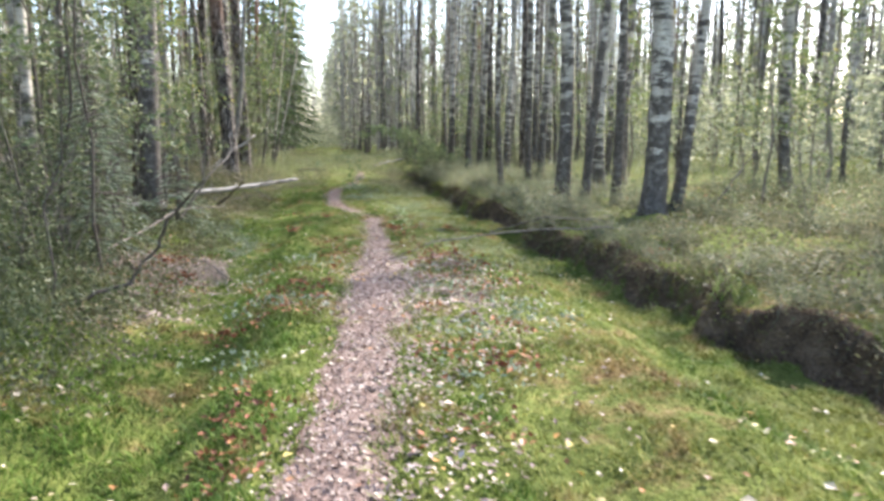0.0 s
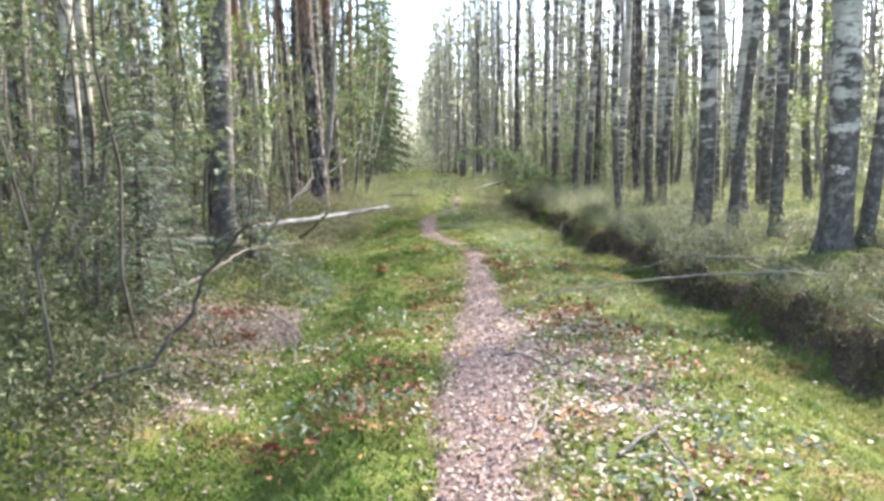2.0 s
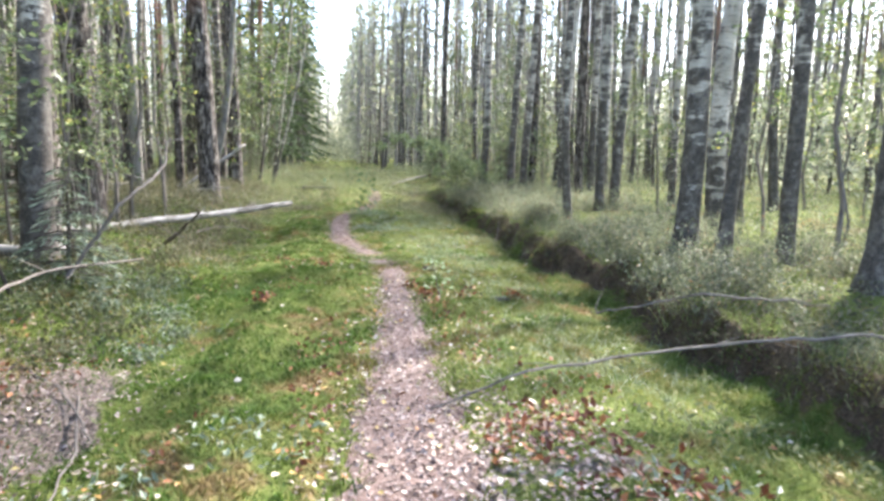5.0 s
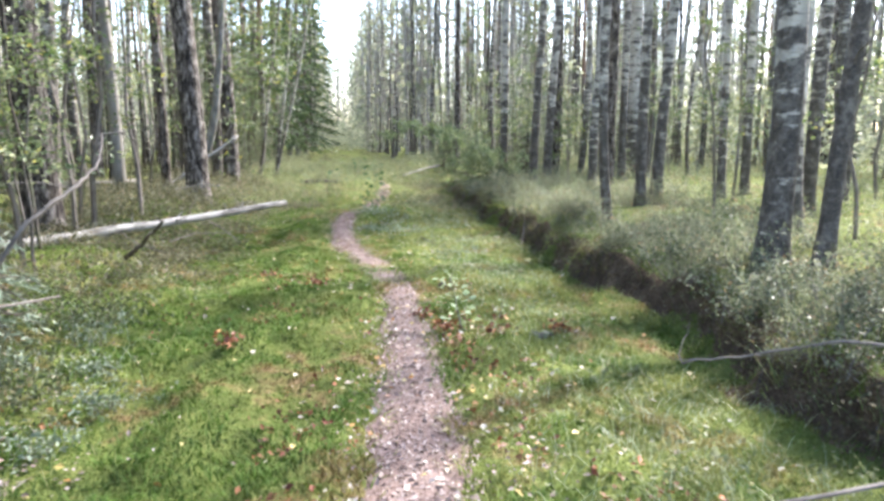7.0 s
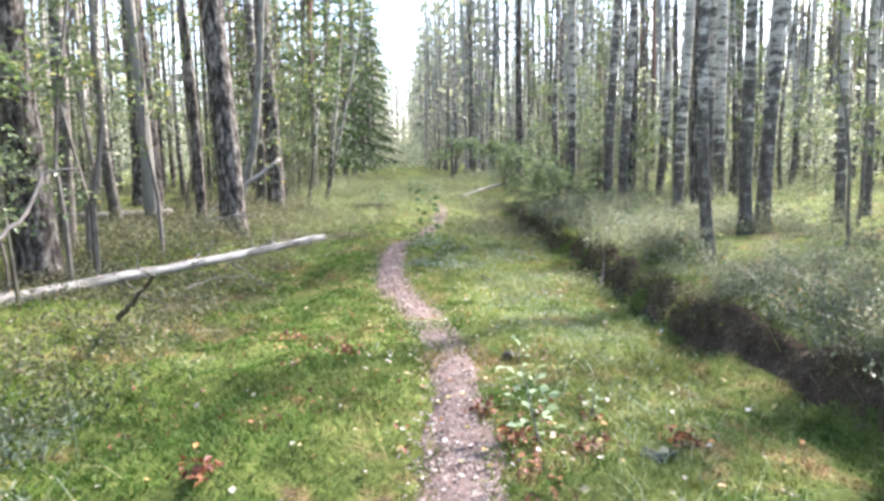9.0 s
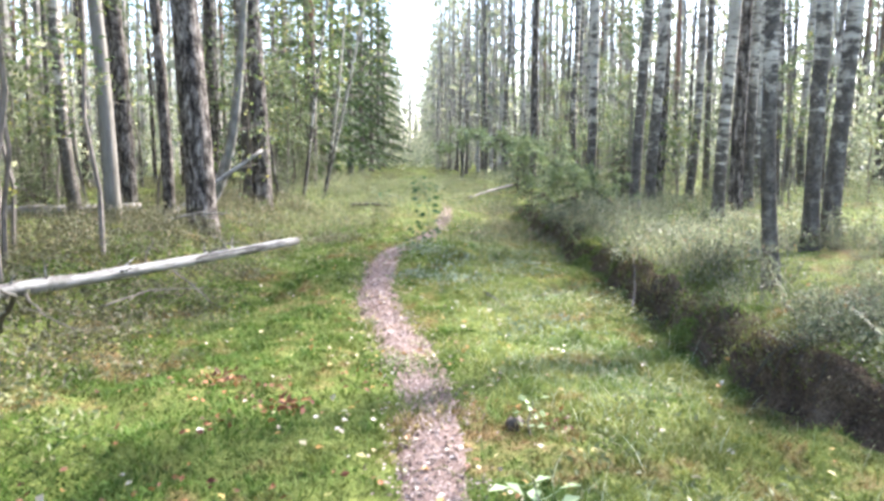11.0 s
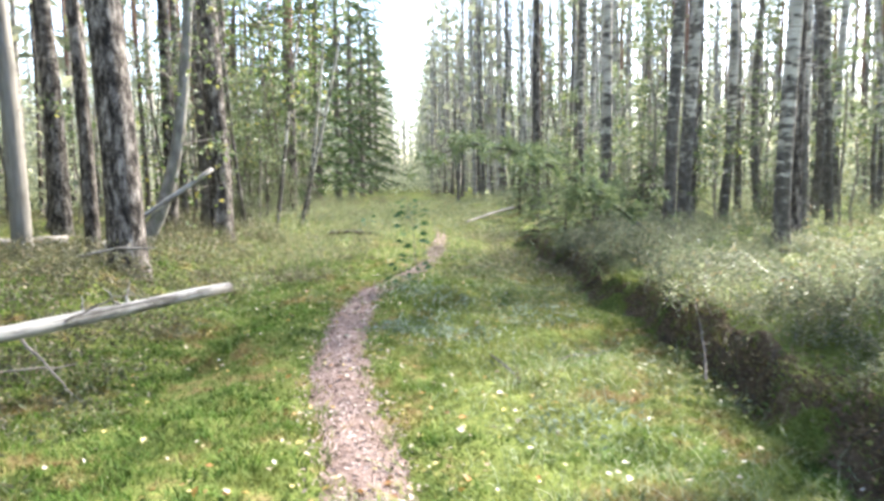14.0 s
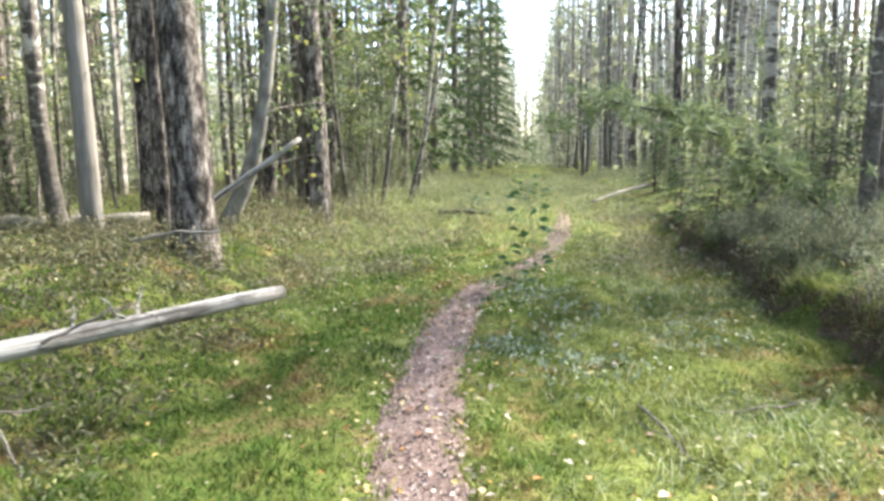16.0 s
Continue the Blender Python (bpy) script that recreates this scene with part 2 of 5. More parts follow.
def soil_material():
    m, nt, p = start_material("path_soil")
    co = nt.nodes.new("ShaderNodeTexCoord").outputs["Object"]
    fine = noise_node(nt, co, 55.0, 5, 0.7)
    mid = noise_node(nt, co, 6.0, 4, 0.6)
    f = math_node(nt, "ADD", math_node(nt, "MULTIPLY", fine, 0.65), math_node(nt, "MULTIPLY", mid, 0.35))
    nt.links.new(ramp_node(nt, f, [(0.3, (0.07, 0.048, 0.04)), (0.5, (0.19, 0.135, 0.115)), (0.7, (0.34, 0.265, 0.23))]), p.inputs["Base Color"])
    p.inputs["Roughness"].default_value = 0.95
    p.inputs["Specular IOR Level"].default_value = 0.1
    nt.links.new(bump_node(nt, f, 1.0, 0.03), p.inputs["Normal"])
    return m


M_GROUND, M_SOIL, M_BIRCH, M_PINE = ground_material(), soil_material(), birch_material(), pine_material()
M_SPRUCE_BARK = bark_material("spruce_bark", [(0.3, (0.04, 0.033, 0.03)), (0.6, (0.15, 0.125, 0.11)), (0.8, (0.26, 0.23, 0.21))], (14, 14, 5), 1.0, moss=0.5)
M_GREYWOOD = weathered_wood()
M_GREYTRUNK = bark_material("dead_trunk", [(0.3, (0.10, 0.092, 0.078)), (0.5, (0.20, 0.185, 0.16)), (0.75, (0.32, 0.295, 0.26))], (16, 16, 1.6), 1.0, 0.5, 0.01)
# bark of the far stems, lightened in colour to stand for haze
M_HAZE_BARK = bark_material("hazy_far_bark", [(0.32, (0.10, 0.088, 0.072)), (0.48, (0.26, 0.24, 0.21)), (0.68, (0.50, 0.475, 0.43))], (3, 3, 5), 1.0, 0.4, 0.01)
M_GREYBARK = bark_material("grey_bark", [(0.3, (0.06, 0.055, 0.048)), (0.5, (0.17, 0.16, 0.14)), (0.72, (0.40, 0.38, 0.34))], (7, 7, 3.5), 1.0, 0.6, 0.012, moss=0.35)
M_DARKWOOD = bark_material("dark_branch", [(0.3, (0.03, 0.026, 0.022)), (0.6, (0.10, 0.085, 0.07)), (0.8, (0.2, 0.17, 0.14))], (18, 18, 6), 1.0, 0.6, 0.01, moss=0.4)
M_TWIG = bark_material("twig_bark", [(0.3, (0.07, 0.06, 0.05)), (0.6, (0.2, 0.175, 0.15)), (0.8, (0.34, 0.31, 0.27))], (20, 20, 8), 1.0, 0.5, 0.006)
M_BIRCH_LEAF = leaf_material("birch_leaves", [(0.0, (0.055, 0.09, 0.028)), (0.5, (0.12, 0.17, 0.055)), (0.85, (0.22, 0.26, 0.09)), (1.0, (0.40, 0.34, 0.08))], 0.5, 0.4)
# light green leaves, raised in colour to look sunlit
M_SUN_PALE_LEAF = leaf_material("sun_paled_leaves", [(0.0, (0.10, 0.13, 0.055)), (0.5, (0.18, 0.21, 0.09)), (1.0, (0.33, 0.32, 0.14))], 0.5, 0.4)
# far foliage: bright haze of the distance mixed into the leaf colour
M_HAZE_LEAF = leaf_material("hazy_far_leaves", [(0.0, (0.13, 0.15, 0.095)), (0.5, (0.24, 0.26, 0.165)), (1.0, (0.40, 0.41, 0.27))], 0.5, 0.45)
M_HEATH = leaf_material("heath_leaves", [(0.0, (0.07, 0.072, 0.036)), (0.45, (0.13, 0.132, 0.068)), (0.8, (0.21, 0.205, 0.11)), (1.0, (0.32, 0.25, 0.15))], 0.5, 0.35)
M_BROWN = leaf_material("brown_sprigs", [(0.0, (0.04, 0.03, 0.018)), (0.5, (0.10, 0.08, 0.045)), (0.85, (0.17, 0.14, 0.075)), (1.0, (0.16, 0.19, 0.07))], 0.7, 0.2)
M_PALE_SPRIG = leaf_material("pale_sprigs", [(0.0, (0.12, 0.16, 0.10)), (1.0, (0.30, 0.35, 0.24))], 0.5, 0.25)
M_LIGHT_NEEDLE = leaf_material("light_needles", [(0.0, (0.10, 0.14, 0.06)), (1.0, (0.27, 0.32, 0.15))], 0.6, 0.35)
M_BRUSH_LEAF = leaf_material("brush_leaves", [(0.0, (0.04, 0.055, 0.025)), (0.6, (0.095, 0.12, 0.05)), (1.0, (0.20, 0.22, 0.10))], 0.5, 0.35)
M_ROWAN_LEAF = leaf_material("rowan_leaves", [(0.0, (0.06, 0.085, 0.04)), (0.6, (0.14, 0.18, 0.085)), (1.0, (0.27, 0.30, 0.15))], 0.45, 0.4)
M_NEEDLE = leaf_material("pine_needles", [(0.0, (0.03, 0.06, 0.02)), (0.6, (0.07, 0.11, 0.035)), (1.0, (0.13, 0.16, 0.05))], 0.6, 0.2)
M_SPRUCE_NEEDLE = leaf_material("spruce_needles", [(0.0, (0.025, 0.05, 0.018)), (0.6, (0.06, 0.10, 0.03)), (1.0, (0.13, 0.18, 0.055))], 0.6, 0.2)
M_BLUEBERRY = leaf_material("blueberry_leaves", [(0.0, (0.055, 0.07, 0.034)), (0.5, (0.165, 0.19, 0.098)), (0.85, (0.31, 0.33, 0.19)), (0.95, (0.33, 0.335, 0.20)), (1.0, (0.36, 0.19, 0.09))], 0.45, 0.38)
M_MOSS = moss_material()
M_GRASS = leaf_material("grass_blades", [(0.0, (0.07, 0.12, 0.03)), (0.6, (0.17, 0.23, 0.07)), (1.0, (0.36, 0.35, 0.18))], 0.5, 0.35)
M_PALE_GRASS = leaf_material("pale_grass", [(0.0, (0.15, 0.20, 0.10)), (0.6, (0.26, 0.31, 0.18)), (1.0, (0.44, 0.45, 0.30))], 0.5, 0.35)
M_FALLEN = leaf_material("fallen_leaves", [(0.0, (0.54, 0.50, 0.42)), (0.28, (0.46, 0.38, 0.27)), (0.5, (0.45, 0.38, 0.12)), (0.75, (0.40, 0.19, 0.05)), (0.88, (0.22, 0.10, 0.05)), (1.0, (0.48, 0.42, 0.36))], 0.5, 0.15)
M_CHIP = leaf_material("path_litter", [(0.0, (0.09, 0.06, 0.048)), (0.35, (0.21, 0.15, 0.125)), (0.75, (0.34, 0.265, 0.23)), (0.93, (0.42, 0.345, 0.30)), (1.0, (0.60, 0.54, 0.46))], 0.6, 0.05)
M_RED = leaf_material("red_brown_leaves", [(0.0, (0.06, 0.02, 0.012)), (0.6, (0.19, 0.065, 0.03)), (1.0, (0.34, 0.15, 0.06))], 0.6, 0.15)
M_PALE_LEAF = leaf_material("pale_leaves", [(0.0, (0.20, 0.28, 0.14)), (1.0, (0.44, 0.52, 0.30))], 0.7, 0.3)
M_SAPLING_LEAF = leaf_material("dark_green_leaves", [(0.0, (0.02, 0.055, 0.025)), (1.0, (0.06, 0.13, 0.05))], 0.75, 0.3)

# ---- mesh helpers ----
RNG = np.random.default_rng(7)


def vnoise(x, y, scale, seed=0):
    """Smooth value noise, -1 to 1, over the plan."""
    x, y = np.asarray(x, float) / scale + 57.3 * seed, np.asarray(y, float) / scale + 31.7 * seed
    xi, yi = np.floor(x), np.floor(y)
    u, v = x - xi, y - yi
    u, v = u * u * (3 - 2 * u), v * v * (3 - 2 * v)

    def lattice(a, b):
        s = np.sin(a * 127.1 + b * 311.7 + seed * 17.0) * 43758.5453
        return 2 * (s - np.floor(s)) - 1
    return (lattice(xi, yi) * (1 - u) + lattice(xi + 1, yi) * u) * (1 - v) + (lattice(xi, yi + 1) * (1 - u) + lattice(xi + 1, yi + 1) * u) * v


def fast_mesh(name, verts, faces, smooth=False):
    """A mesh from an array of points and a list of face arrays, each with one number of corners."""
    me = bpy.data.meshes.new(name)
    verts = np.asarray(verts, np.float32)
    faces = [np.asarray(f, np.int32) for f in faces if len(f)]
    sizes = np.concatenate([np.full(len(f), f.shape[1], np.int32) for f in faces])
    me.vertices.add(len(verts))
    me.vertices.foreach_set("co", verts.ravel())
    me.loops.add(int(sizes.sum()))
    me.loops.foreach_set("vertex_index", np.concatenate([f.ravel() for f in faces]))
    me.polygons.add(len(sizes))
    me.polygons.foreach_set("loop_start", np.concatenate([[0], np.cumsum(sizes)[:-1]]).astype(np.int32))
    me.polygons.foreach_set("use_smooth", np.full(len(sizes), smooth))
    me.update(calc_edges=True)
    return me


class Build:
    """Collects points and faces of one mesh."""

    def __init__(self):
        self.v, self.f3, self.f4, self.n = [], [], [], 0

    def add(self, v, f):
        f = np.asarray(f, np.int64) + self.n
        (self.f3 if f.shape[1] == 3 else self.f4).append(f)
        self.v.append(np.asarray(v, float))
        self.n += len(v)

    def tube(self, pts, radii, sides=8, wobble=0.0, cap=True):
        pts, radii = np.asarray(pts, float), np.asarray(radii, float)
        d = np.gradient(pts, axis=0)
        d /= np.linalg.norm(d, axis=1)[:, None] + 1e-9
        ref = np.array([0, 0, 1.0]) if abs(d[:, 2].mean()) < 0.8 else np.array([1.0, 0, 0])
        a = np.cross(d, ref)
        a /= np.linalg.norm(a, axis=1)[:, None] + 1e-9
        b = np.cross(d, a)
        th = np.linspace(0, 2 * np.pi, sides, endpoint=False)
        r = radii[:, None] * (1 + wobble * RNG.uniform(-1, 1, (len(pts), sides)))
        v = pts[:, None] + r[..., None] * (np.cos(th)[None, :, None] * a[:, None] + np.sin(th)[None, :, None] * b[:, None])
        i = np.arange(len(pts) - 1)[:, None] * sides
        j = np.arange(sides)[None]
        k = (j + 1) % sides
        f = np.stack([i + j, i + k, i + sides + k, i + sides + j], -1).reshape(-1, 4)
        n0 = self.n
        self.add(v.reshape(-1, 3), f)
        if cap:
            for row, c in ((0, pts[0]), (len(pts) - 1, pts[-1])):
                ring = row * sides + np.arange(sides)
                self.v.append(c[None])
                tri = np.stack([ring, np.roll(ring, -1), np.full(sides, self.n - n0)], -1) + n0
                self.f3.append(tri)
                self.n += 1

    def leaves(self, centres, size, flat=0.0, aspect=0.6, way=None):
        """Pointed leaves, folded a little along the middle, in all directions; flat pulls them level; way points them."""
        c = np.asarray(centres, float)
        n = len(c)
        size = np.broadcast_to(np.asarray(size, float), (n,))
        d = RNG.normal(size=(n, 3)) if way is None else np.asarray(way, float) + 0.25 * RNG.normal(size=(n, 3))
        d[:, 2] *= 1 - flat
        d /= np.linalg.norm(d, axis=1)[:, None] + 1e-9
        up = RNG.normal(size=(n, 3)) * (1 - flat * 0.85) + np.array([0, 0, 1.0]) * (flat * 1.5 + 0.3)
        s = np.cross(d, up)
        s /= np.linalg.norm(s, axis=1)[:, None] + 1e-9
        h = np.cross(s, d)
        L, W = size[:, None] * 0.5, size[:, None] * 0.5 * aspect
        lift = h * W * 0.35
        v = np.stack([c - d * L, c + s * W + lift, c + d * L, c - s * W + lift], 1).reshape(-1, 3)
        i = np.arange(n)[:, None] * 4
        self.add(v, np.concatenate([i + [0, 1, 2], i + [0, 2, 3]]))

    def blades(self, roots, length, width, lean=0.4, tip=None):
        """Thin upright blades, each a tall triangle bent once."""
        r = np.asarray(roots, float)
        n = len(r)
        length = np.broadcast_to(np.asarray(length, float), (n,))[:, None]
        a = RNG.uniform(0, 2 * np.pi, n)
        side = np.stack([np.cos(a), np.sin(a), np.zeros(n)], -1) * width / 2
        out = RNG.normal(size=(n, 3)) * lean
        out[:, 2] = 0
        mid = r + length * (np.array([0, 0, 0.6]) + out * 0.35)
        top = r + length * (np.array([0, 0, 1.0]) + out * 1.1)
        v = np.stack([r - side, r + side, mid + side * 0.8, mid - side * 0.8, top], 1).reshape(-1, 3)
        i = np.arange(n)[:, None] * 5
        self.add(v, np.concatenate([i + [0, 1, 2], i + [0, 2, 3], i + [3, 2, 4]]))

    def mesh(self, name, smooth=False):
        return fast_mesh(name, np.concatenate(self.v), [np.concatenate(f) for f in (self.f3, self.f4) if f], smooth)


class Limbs:
    """Like Build, but each tube stays a build of its own."""

    def __init__(self):
        self.all = []

    def tube(self, *args):
        b = Build()
        b.tube(*args)
        self.all.append(b)

    def joined(self):
        b = Build()
        for one in self.all:
            for f in (*one.f3, *one.f4):
                (b.f3 if f.shape[1] == 3 else b.f4).append(f + b.n)
            b.v += one.v
            b.n += one.n
        return b


def part(name, build, material, parent=None, label="", smooth=False):
    me = build if isinstance(build, bpy.types.Mesh) else build.mesh(name, smooth)
    if not me.materials:
        me.materials.append(material)
    ob = new(name, me)
    ob.parent = parent
    if label:
        tagged(ob, label)
    return ob


def thing(name, label, category, at=(0, 0, 0), group="", kind=""):
    ob = new(name)
    ob.empty_display_size = 0.2
    ob.matrix_world = Matrix.Translation(at)
    return tagged(ob, label, category, group, kind)


# ---- the ground: a low crowned track between a shallow left ditch and a cut ditch with a bank on the right ----
PATH_Y = [-6, 0, 2.8, 3.9, 5, 7, 8.7, 10.5, 12, 13.5, 14.5, 15.5, 17.4, 18.5, 20, 21.4, 22.3, 23.5, 25, 29.4, 60]
PATH_X = [-0.9, -0.3, 0.02, 0.19, 0.34, 0.56, 0.70, 0.86, 0.97, 1.05, 1.07, 1.03, 0.78, 0.57, 0.45, 0.47, 0.62, 1.0, 1.45, 1.76, 1.2]
CROWN_Y = [-20, 3, 7, 10.5, 14.5, 18, 22, 27, 40, 500]
CROWN_Z = [0.1, 0.1, 0.1, -0.14, -0.17, -0.31, -0.15, 0.0, 0.1, 0.1]


def path_x(y):
    return np.interp(y, PATH_Y, PATH_X)


def half_width(y):
    return np.interp(y, [0, 5, 6.5, 8.5, 10, 13, 14, 16, 18, 20, 23, 30], [0.28, 0.28, 0.36, 0.35, 0.29, 0.25, 0.2, 0.24, 0.28, 0.27, 0.2, 0.14])


def bank_x(y):
    return 3.64 + 0.24 * vnoise(y, 0 * y, 1.4, 3) + 0.15 * vnoise(y, 0 * y, 0.5, 4)


def smooth_step(a, b, x):
    t = np.clip((x - a) / (b - a), 0, 1)
    return t * t * (3 - 2 * t)


def height(x, y, rough=1.0):
    x, y = np.asarray(x, float), np.asarray(y, float)
    crown = np.interp(y, CROWN_Y, CROWN_Z)
    fade = 1 - smooth_step(26, 34, y)
    left_low = np.minimum(crown - 0.08, -0.26) * fade + (1 - fade) * 0.05
    right_low = -0.36 * fade + 0.05 * (1 - fade)
    z = crown + (left_low - crown) * smooth_step(-0.2, -1.0, x)
    left_top = np.interp(y, [6, 10, 15, 18, 21], [0.15, 0.1, 0.07, 0.11, 0.24])
    z = z + (left_top - left_low) * smooth_step(-1.15, -2.9, x)
    z = z + (right_low - crown) * smooth_step(1.7, 3.2, x)
    b = bank_x(y)
    z = z + (0.06 - right_low) * smooth_step(b - 0.13 - 0.2 * vnoise(x, y, 0.5, 17), b + 0.14, x) + 0.22 * smooth_step(b + 0.1, b + 1.6, x)
    # tussocks along the lip of the bank
    lip = smooth_step(b - 0.02, b + 0.15, x) * (1 - smooth_step(b + 0.5, b + 1.3, x)) * fade
    z = z + rough * lip * (0.13 * vnoise(x, y, 0.6, 61) + 0.07 * vnoise(x, y, 0.27, 62))
    off = np.abs(x - path_x(y))
    bumps = 0.06 * vnoise(x, y, 0.6, 1) + 0.055 * vnoise(x, y, 0.26, 2) + 0.04 * vnoise(x, y, 2.3, 5)
    z = z + rough * bumps * (0.25 + 0.75 * smooth_step(0.25, 0.8, off))
    z = z - 0.035 * (1 - smooth_step(half_width(y) * 0.8, half_width(y) + 0.14, off)) * (y < 32)
    return z


def at_ground(x, y, dz=0.0):
    return (float(x), float(y), float(height(x, y)) + dz)


def build_ground():
    gx = np.concatenate([[-600, -300, -150, -90, -60, -40, -28, -20, -14, -10, -8, -6.5], np.arange(-5.5, 3.2, 0.1), np.arange(3.2, 4.3, 0.05), np.arange(4.3, 7, 0.15), [7.4, 8, 9, 10, 12, 14, 18, 24, 34, 50, 80, 150, 300, 600]])
    gy = np.concatenate([[-300, -100, -50, -25, -12, -6, -3, -1, 0], np.arange(0.4, 26, 0.11), np.arange(26, 36, 0.35), [37, 38.5, 40, 43, 47, 52, 60, 70, 85, 110, 150, 220, 350, 700]])
    X, Y = np.meshgrid(gx, gy)
    Z = height(X, Y)
    nx, ny = len(gx), len(gy)
    i = (np.arange(ny - 1)[:, None] * nx + np.arange(nx - 1)[None]).ravel()
    me = fast_mesh("ground", np.stack([X, Y, Z], -1).reshape(-1, 3), [np.stack([i, i + 1, i + nx + 1, i + nx], -1)], True)
    cover = me.color_attributes.new("cover", "FLOAT_COLOR", "POINT")
    lit = smooth_step(-0.95, -1.4, X) * smooth_step(-3.2, -2.4, X) * smooth_step(6.2, 7.2, Y) * (1 - smooth_step(10.0, 11.6, Y))
    lit = np.maximum(lit, 0.5 * smooth_step(0.7, 1.0, X) * (1 - smooth_step(1.5, 2.1, X)) * smooth_step(4.5, 6, Y) * (1 - smooth_step(8.2, 9.6, Y)))
    lit = lit * (0.75 + 0.6 * vnoise(X, Y, 0.8, 15))
    b = bank_x(Y)
    peat = (0.85 + 0.4 * vnoise(X, Y, 0.5, 18)) * smooth_step(b - 0.26, b - 0.04, X) * (1 - smooth_step(b + 0.12, b + 0.24, X)) * (1 - smooth_step(28, 32, Y))
    data = np.stack([lit, peat, 0 * X, 0 * X + 1], -1).astype(np.float32)
    cover.data.foreach_set("color", data.ravel())
    me.materials.append(M_GROUND)
    return tagged(new("ground", me), "mossy forest ground with two shallow ditches beside a track", "ground", kind="structure")


def build_path():
    ys = np.arange(-3, 31, 0.09)
    us = np.linspace(-1, 1, 9)
    c, w = path_x(ys), half_width(ys)
    left = w * (0.97 + 0.26 * vnoise(ys, 0 * ys, 0.35, 8) + 0.1 * 1.6 * vnoise(ys, 0 * ys, 0.14, 9))
    right = w * (0.97 + 0.26 * vnoise(ys, 0 * ys, 0.4, 11) + 0.1 * 1.6 * vnoise(ys, 0 * ys, 0.15, 12))
    X = c[:, None] + np.where(us < 0, us * left[:, None], us * right[:, None])
    Y = np.repeat(ys[:, None], 9, 1)
    Z = height(X, Y) + 0.022 * (1 - np.abs(us) ** 3)[None] - 0.012 * (np.abs(us) > 0.99)[None] + 0.006 * vnoise(X, Y, 0.09, 13)
    i = (np.arange(len(ys) - 1)[:, None] * 9 + np.arange(8)[None]).ravel()
    me = fast_mesh("footpath", np.stack([X, Y, Z], -1).reshape(-1, 3), [np.stack([i, i + 1, i + 10, i + 9], -1)], True)
    me.materials.append(M_SOIL)
    return tagged(new("footpath", me), "narrow trodden path of brown soil and leaf litter", "path", kind="structure")


build_ground()
build_path()

# ---- trees ----


def stem_line(height_m, lean, lean_az, bend, bend_az, n):
    """A stem's middle line from the root up: it leans, and bows in its lower third."""
    z = np.concatenate([[-0.25, 0.0, 0.12, 0.35, 0.8], np.linspace(1.4, height_m, n)])
    k = z * math.tan(radians(lean))
    bow = bend * np.sin(np.clip(z / 4.5, 0, 1) * np.pi) + 0.03 * np.sin(z * 0.9 + lean_az)
    x = k * math.cos(radians(lean_az)) + bow * math.cos(radians(bend_az))
    y = k * math.sin(radians(lean_az)) + bow * math.sin(radians(bend_az))
    return np.stack([x, y, z], -1)


def trunk_build(line, dia, sides, flare=0.45):
    z = line[:, 2]
    top = z[-1]
    r = dia / 2 * (1 - 0.85 * np.clip(z / top, 0, 1) ** 1.15) * (1 + flare * np.exp(-np.clip(z, 0, None) / 0.18))
    b = Build()
    b.tube(line, r, sides, 0.035)
    return b, r


def limb(b, start, way, length, rad, droop=0.0, sides=3, n=5):
    s = np.linspace(0, 1, n)[:, None]
    w = np.asarray(way, float)
    pts = np.asarray(start, float) + w * length * s + np.array([0, 0, -droop]) * length * s ** 2
    pts[1:] += RNG.normal(size=(n - 1, 3)) * length * 0.03
    b.tube(pts, rad * (1 - 0.8 * s[:, 0]), sides, 0, False)
    return pts


def outwards(a, rise):
    return np.array([math.cos(a) * math.cos(rise), math.sin(a) * math.cos(rise), math.sin(rise)])


def on_line(line, z):
    return np.array([np.interp(z, line[:, 2], line[:, k]) for k in range(3)])


def birch(line, dia, top, crown_from=0.42, sides=10, count=600, twigs=5):
    trunk, _ = trunk_build(line, dia, sides)
    limbs, crown = Limbs(), Build()
    cents = []
    for k in range(16):
        z = top * (crown_from + (0.97 - crown_from) * (k + RNG.uniform(0, 1)) / 16)
        L = (0.5 + 1.5 * (1 - z / top) ** 0.5) * RNG.uniform(0.7, 1.2)
        pts = limb(limbs, on_line(line, z), outwards(RNG.uniform(0, 6.3), RNG.uniform(0.4, 0.9)), L, 0.02, 0.5)
        m = count // 16
        s = RNG.uniform(0.25, 1.05, m)
        cents.append(np.stack([np.interp(s, np.linspace(0, 1, 5), pts[:, c]) for c in range(3)], -1) + RNG.normal(size=(m, 3)) * [0.28, 0.28, 0.3])
    for k in range(twigs):
        limb(limbs, on_line(line, RNG.uniform(1.5, top * crown_from)), outwards(RNG.uniform(0, 6.3), RNG.uniform(-0.2, 0.7)), RNG.uniform(0.3, 1.0), 0.009, 0.2)
    crown.leaves(np.concatenate(cents), RNG.uniform(0.07, 0.13, sum(len(c) for c in cents)), 0.2, 0.7)
    return trunk, limbs, crown


